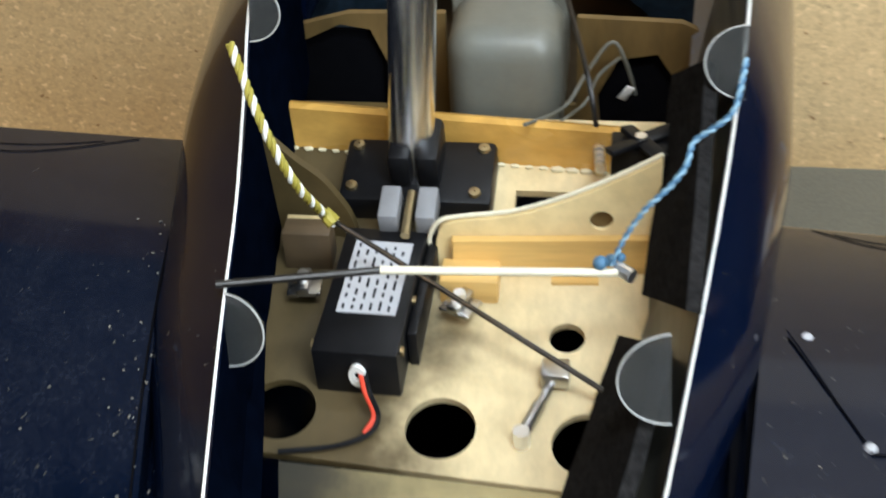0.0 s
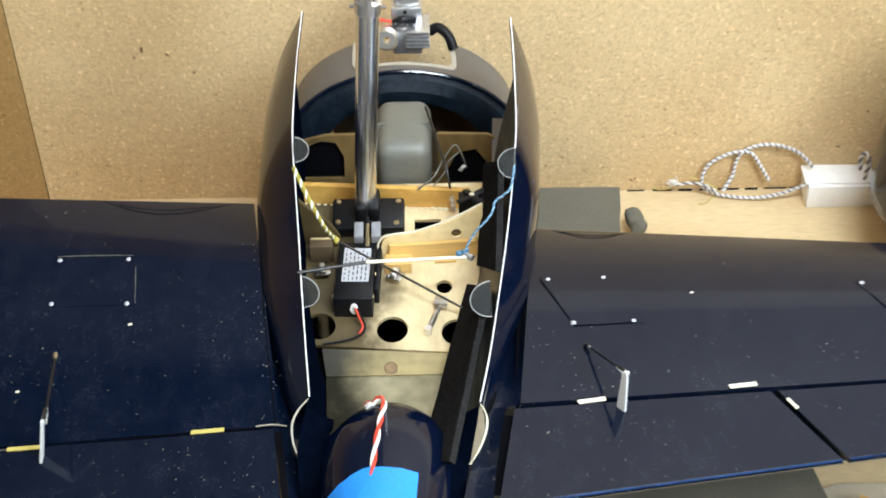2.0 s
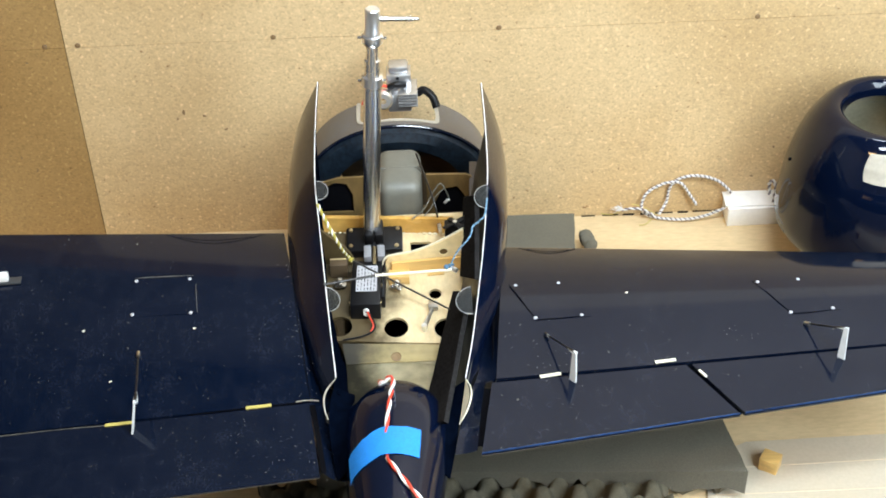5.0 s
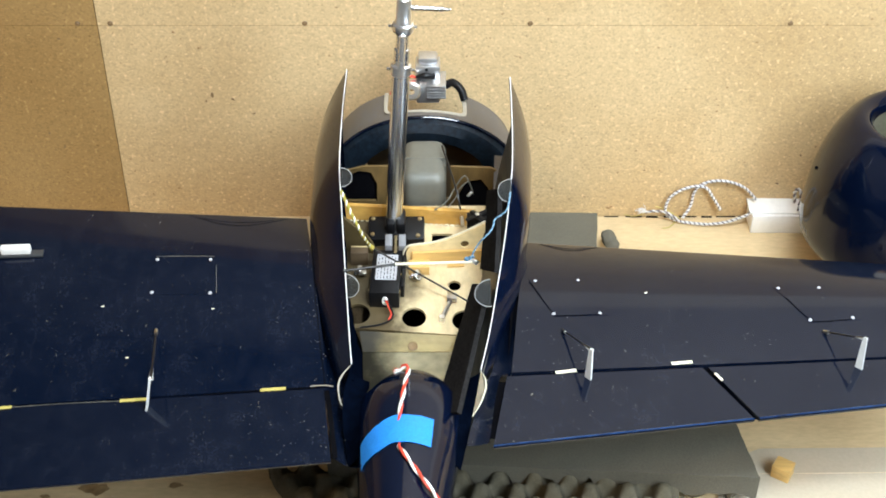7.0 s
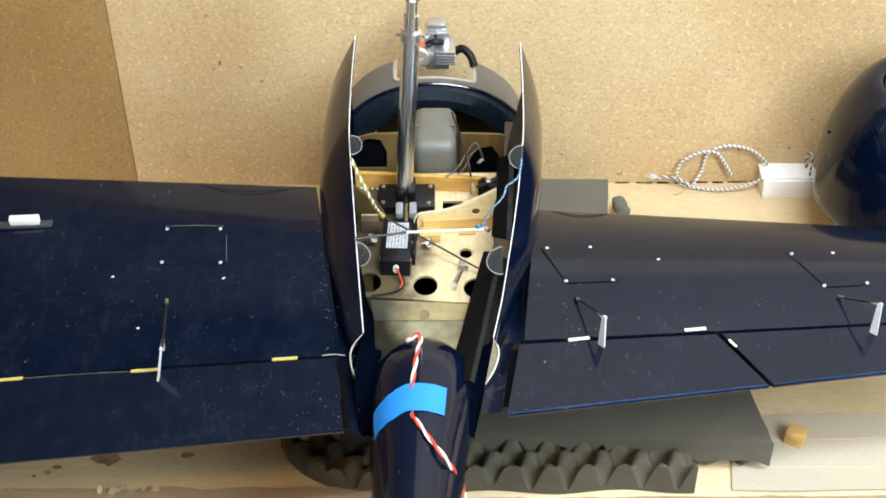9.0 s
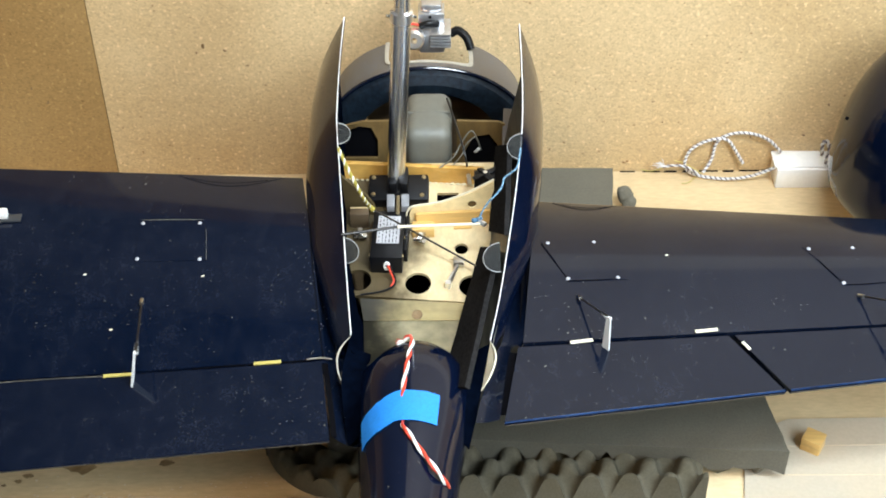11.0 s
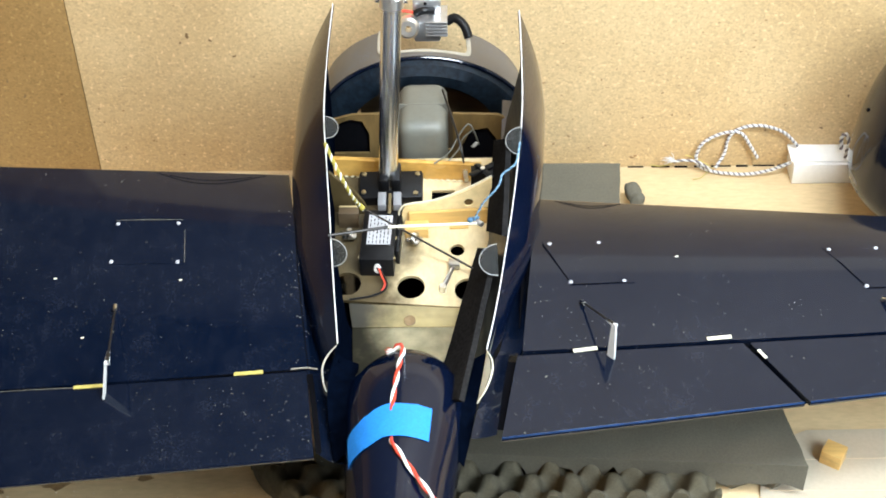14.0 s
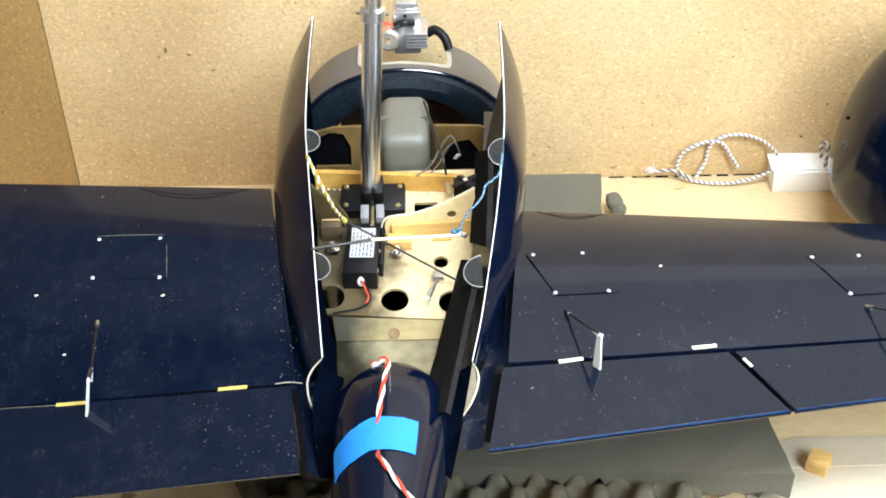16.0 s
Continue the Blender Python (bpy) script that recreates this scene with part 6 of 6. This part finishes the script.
# ---------------------------------------------------------------- white block, rope, wood offcut
bm = bmesh.new()
box(bm, 0.460, 0.560, 0.493, 0.5335, 0.0, 0.0320, pose(0, 0, 0, 0, 0, 0), 0.0012)
wb = thing("white_block", (0, 0, 0), "white painted wooden block against the wall", "block")
part("block_body", bm, BLOCKW, wb)
bm = bmesh.new()
box(bm, 0.4565, 0.545, 0.497, 0.5336, 0.0324, 0.0350, pose(0.5, 0.51, 0, 0, 0, -1.2) @ pose(-0.5, -0.51, 0), 0.0006)
part("block_lid", bm, BLOCKW, wb)
rope = thing("rope", (0, 0, 0), "white and violet braided rope coiled against the chipboard wall", "rope")
twisted(rope, [(0.4575, 0.5040, 0.0275), (0.4287, 0.5050, 0.0132), (0.3959, 0.5073, 0.0060), (0.3545, 0.5155, 0.0060), (0.3355, 0.5220, 0.0161), (0.3388, 0.5260, 0.0398), (0.3551, 0.5270, 0.0549), (0.3754, 0.5270, 0.0623), (0.3923, 0.5260, 0.0599), (0.4043, 0.5250, 0.0427), (0.4175, 0.5220, 0.0215)], 0.0012, 0.0070, (ROPE_W, ROPE_B, ROPE_W), ("white_strand", "violet_strand", "white_strand"))
twisted(rope, [(0.3606, 0.5148, 0.0120), (0.3728, 0.5280, 0.0254), (0.3756, 0.5295, 0.0478), (0.3839, 0.5285, 0.0633), (0.4012, 0.5270, 0.0718), (0.4248, 0.5270, 0.0707), (0.4496, 0.5260, 0.0599), (0.4682, 0.5220, 0.0418)], 0.0012, 0.0070, (ROPE_W, ROPE_B, ROPE_W), ("white_strand", "violet_strand", "white_strand"))
twisted(rope, [(0.3538, 0.5132, 0.0100), (0.3358, 0.5150, 0.0215), (0.3195, 0.5200, 0.0209), (0.3044, 0.5200, 0.0187)], 0.0013, 0.012, (ROPE_W, ROPE_B), ("white_strand", "violet_strand"))
fr = random.Random(12)
bm = bmesh.new()
e0 = Vector((0.3061, 0.5200, 0.0187))
for k in range(26):
    d = Vector((-fr.uniform(0.004, 0.02), fr.uniform(-0.006, 0.004), fr.uniform(-0.004, 0.014)))
    tube(bm, [tuple(e0), tuple(e0 + d * 0.5 + Vector((0, 0, 0.002))), tuple(e0 + d)], [0.0005, 0.0004, 0.0002], 4)
tagged(part("frayed_end", bm, ROPE_W, rope, "frayed pale rope end"), kind="stuff")
bm = bmesh.new()
for a, b, c in (((0.3070, 0.5200, 0.0187), (0.2878, 0.5291, 0.0040), (0.2648, 0.5389, 0.0040)), ((0.3555, 0.5222, 0.0040), (0.3406, 0.5042, 0.0030), (0.3293, 0.5015, 0.0030)), ((0.3202, 0.5280, 0.0233), (0.3377, 0.5270, 0.0176), (0.3598, 0.5222, 0.0040))):
    tube(bm, smooth([a, b, c], 5), 0.0007, 5)
part("loose_yarn", bm, YHINGE, rope, "loose tan yarns")
twisted(rope, [(0.5271, 0.5000, 0.0386), (0.5285, 0.5000, 0.0618), (0.5235, 0.5020, 0.0749), (0.5193, 0.5050, 0.0684), (0.5213, 0.5050, 0.0495)], 0.0017, 0.013, (ROPE_W, ROPE_B), ("white_strand", "violet_strand"))

offcut = thing("wood_offcut", (*(0.4198, 0.0048, 0.0000)[:2], 0.0), "small pale pine offcut on the bench", "wood block")
bm = bmesh.new()
box(bm, -0.0115, 0.0115, -0.0095, 0.0115, 0.0, 0.021, pose(0, 0.006, 0, 0, 0, -32), 0.0007)
part("offcut_body", bm, PINE, offcut)
# oil and glue stains on the bench
sr = random.Random(31)
for x, y, r in ((-0.512, -0.036, 0.0025), (-0.497, -0.030, 0.0032), (-0.487, -0.022, 0.0042), (-0.428, -0.010, 0.0130), (-0.330, -0.004, 0.0060)):
    bm = bmesh.new()
    ring = [bm.verts.new((x + r * 1.7 * math.cos(a) * sr.uniform(0.6, 1.1), y + r * math.sin(a) * sr.uniform(0.5, 1.0), 0.0006)) for a in [2 * math.pi * k / 14 for k in range(14)]]
    bm.faces.new(ring)
    tagged(part("bench_stain", bm, STAIN), "dark brown oil stain on the bench top", "stain", "stains on the bench", kind="structure")
# torn scraps heaped on the bench edge
scr = random.Random(44)
scraps = thing("torn_scraps", (-0.388, -0.062, 0.004), "small heap of torn pale cardboard scraps on the bench edge", "cardboard scraps")
for k in range(16):
    r = scr.uniform(0.003, 0.0075)
    ring = [Vector((r * math.cos(a) * scr.uniform(0.5, 1.2), r * 0.7 * math.sin(a) * scr.uniform(0.5, 1.2), 0)) for a in [2 * math.pi * q / 9 for q in range(9)]]
    bm = bmesh.new()
    face = bm.faces.new([bm.verts.new(p) for p in ring])
    r_ = bmesh.ops.extrude_face_region(bm, geom=[face])
    bmesh.ops.translate(bm, vec=(0, 0, 0.0009), verts=[v for v in r_["geom"] if isinstance(v, bmesh.types.BMVert)])
    bmesh.ops.recalc_face_normals(bm, faces=bm.faces[:])
    bmesh.ops.transform(bm, matrix=pose(scr.gauss(0, 0.022), scr.gauss(0, 0.003), scr.uniform(0.001, 0.004), scr.uniform(-35, 35), scr.uniform(-35, 35), scr.uniform(0, 360)), verts=bm.verts[:])
    part("scrap", bm, HARD, scraps)
# crumbs of sawdust along the bench
bm = bmesh.new()
cr = random.Random(21)
for k in range(150):
    x, y = cr.uniform(-0.5, -0.12), cr.uniform(-0.066, -0.02)
    if k > 90:
        x, y = cr.uniform(0.30, 0.62), cr.uniform(-0.066, 0.05)
    r = cr.uniform(0.0004, 0.0013)
    box(bm, x - r, x + r, y - r * 0.6, y + r * 0.6, 0.0003, 0.0003 + r)
tagged(part("sawdust_crumbs", bm, HARD), "scattered sawdust crumbs on the bench", "sawdust", kind="stuff")
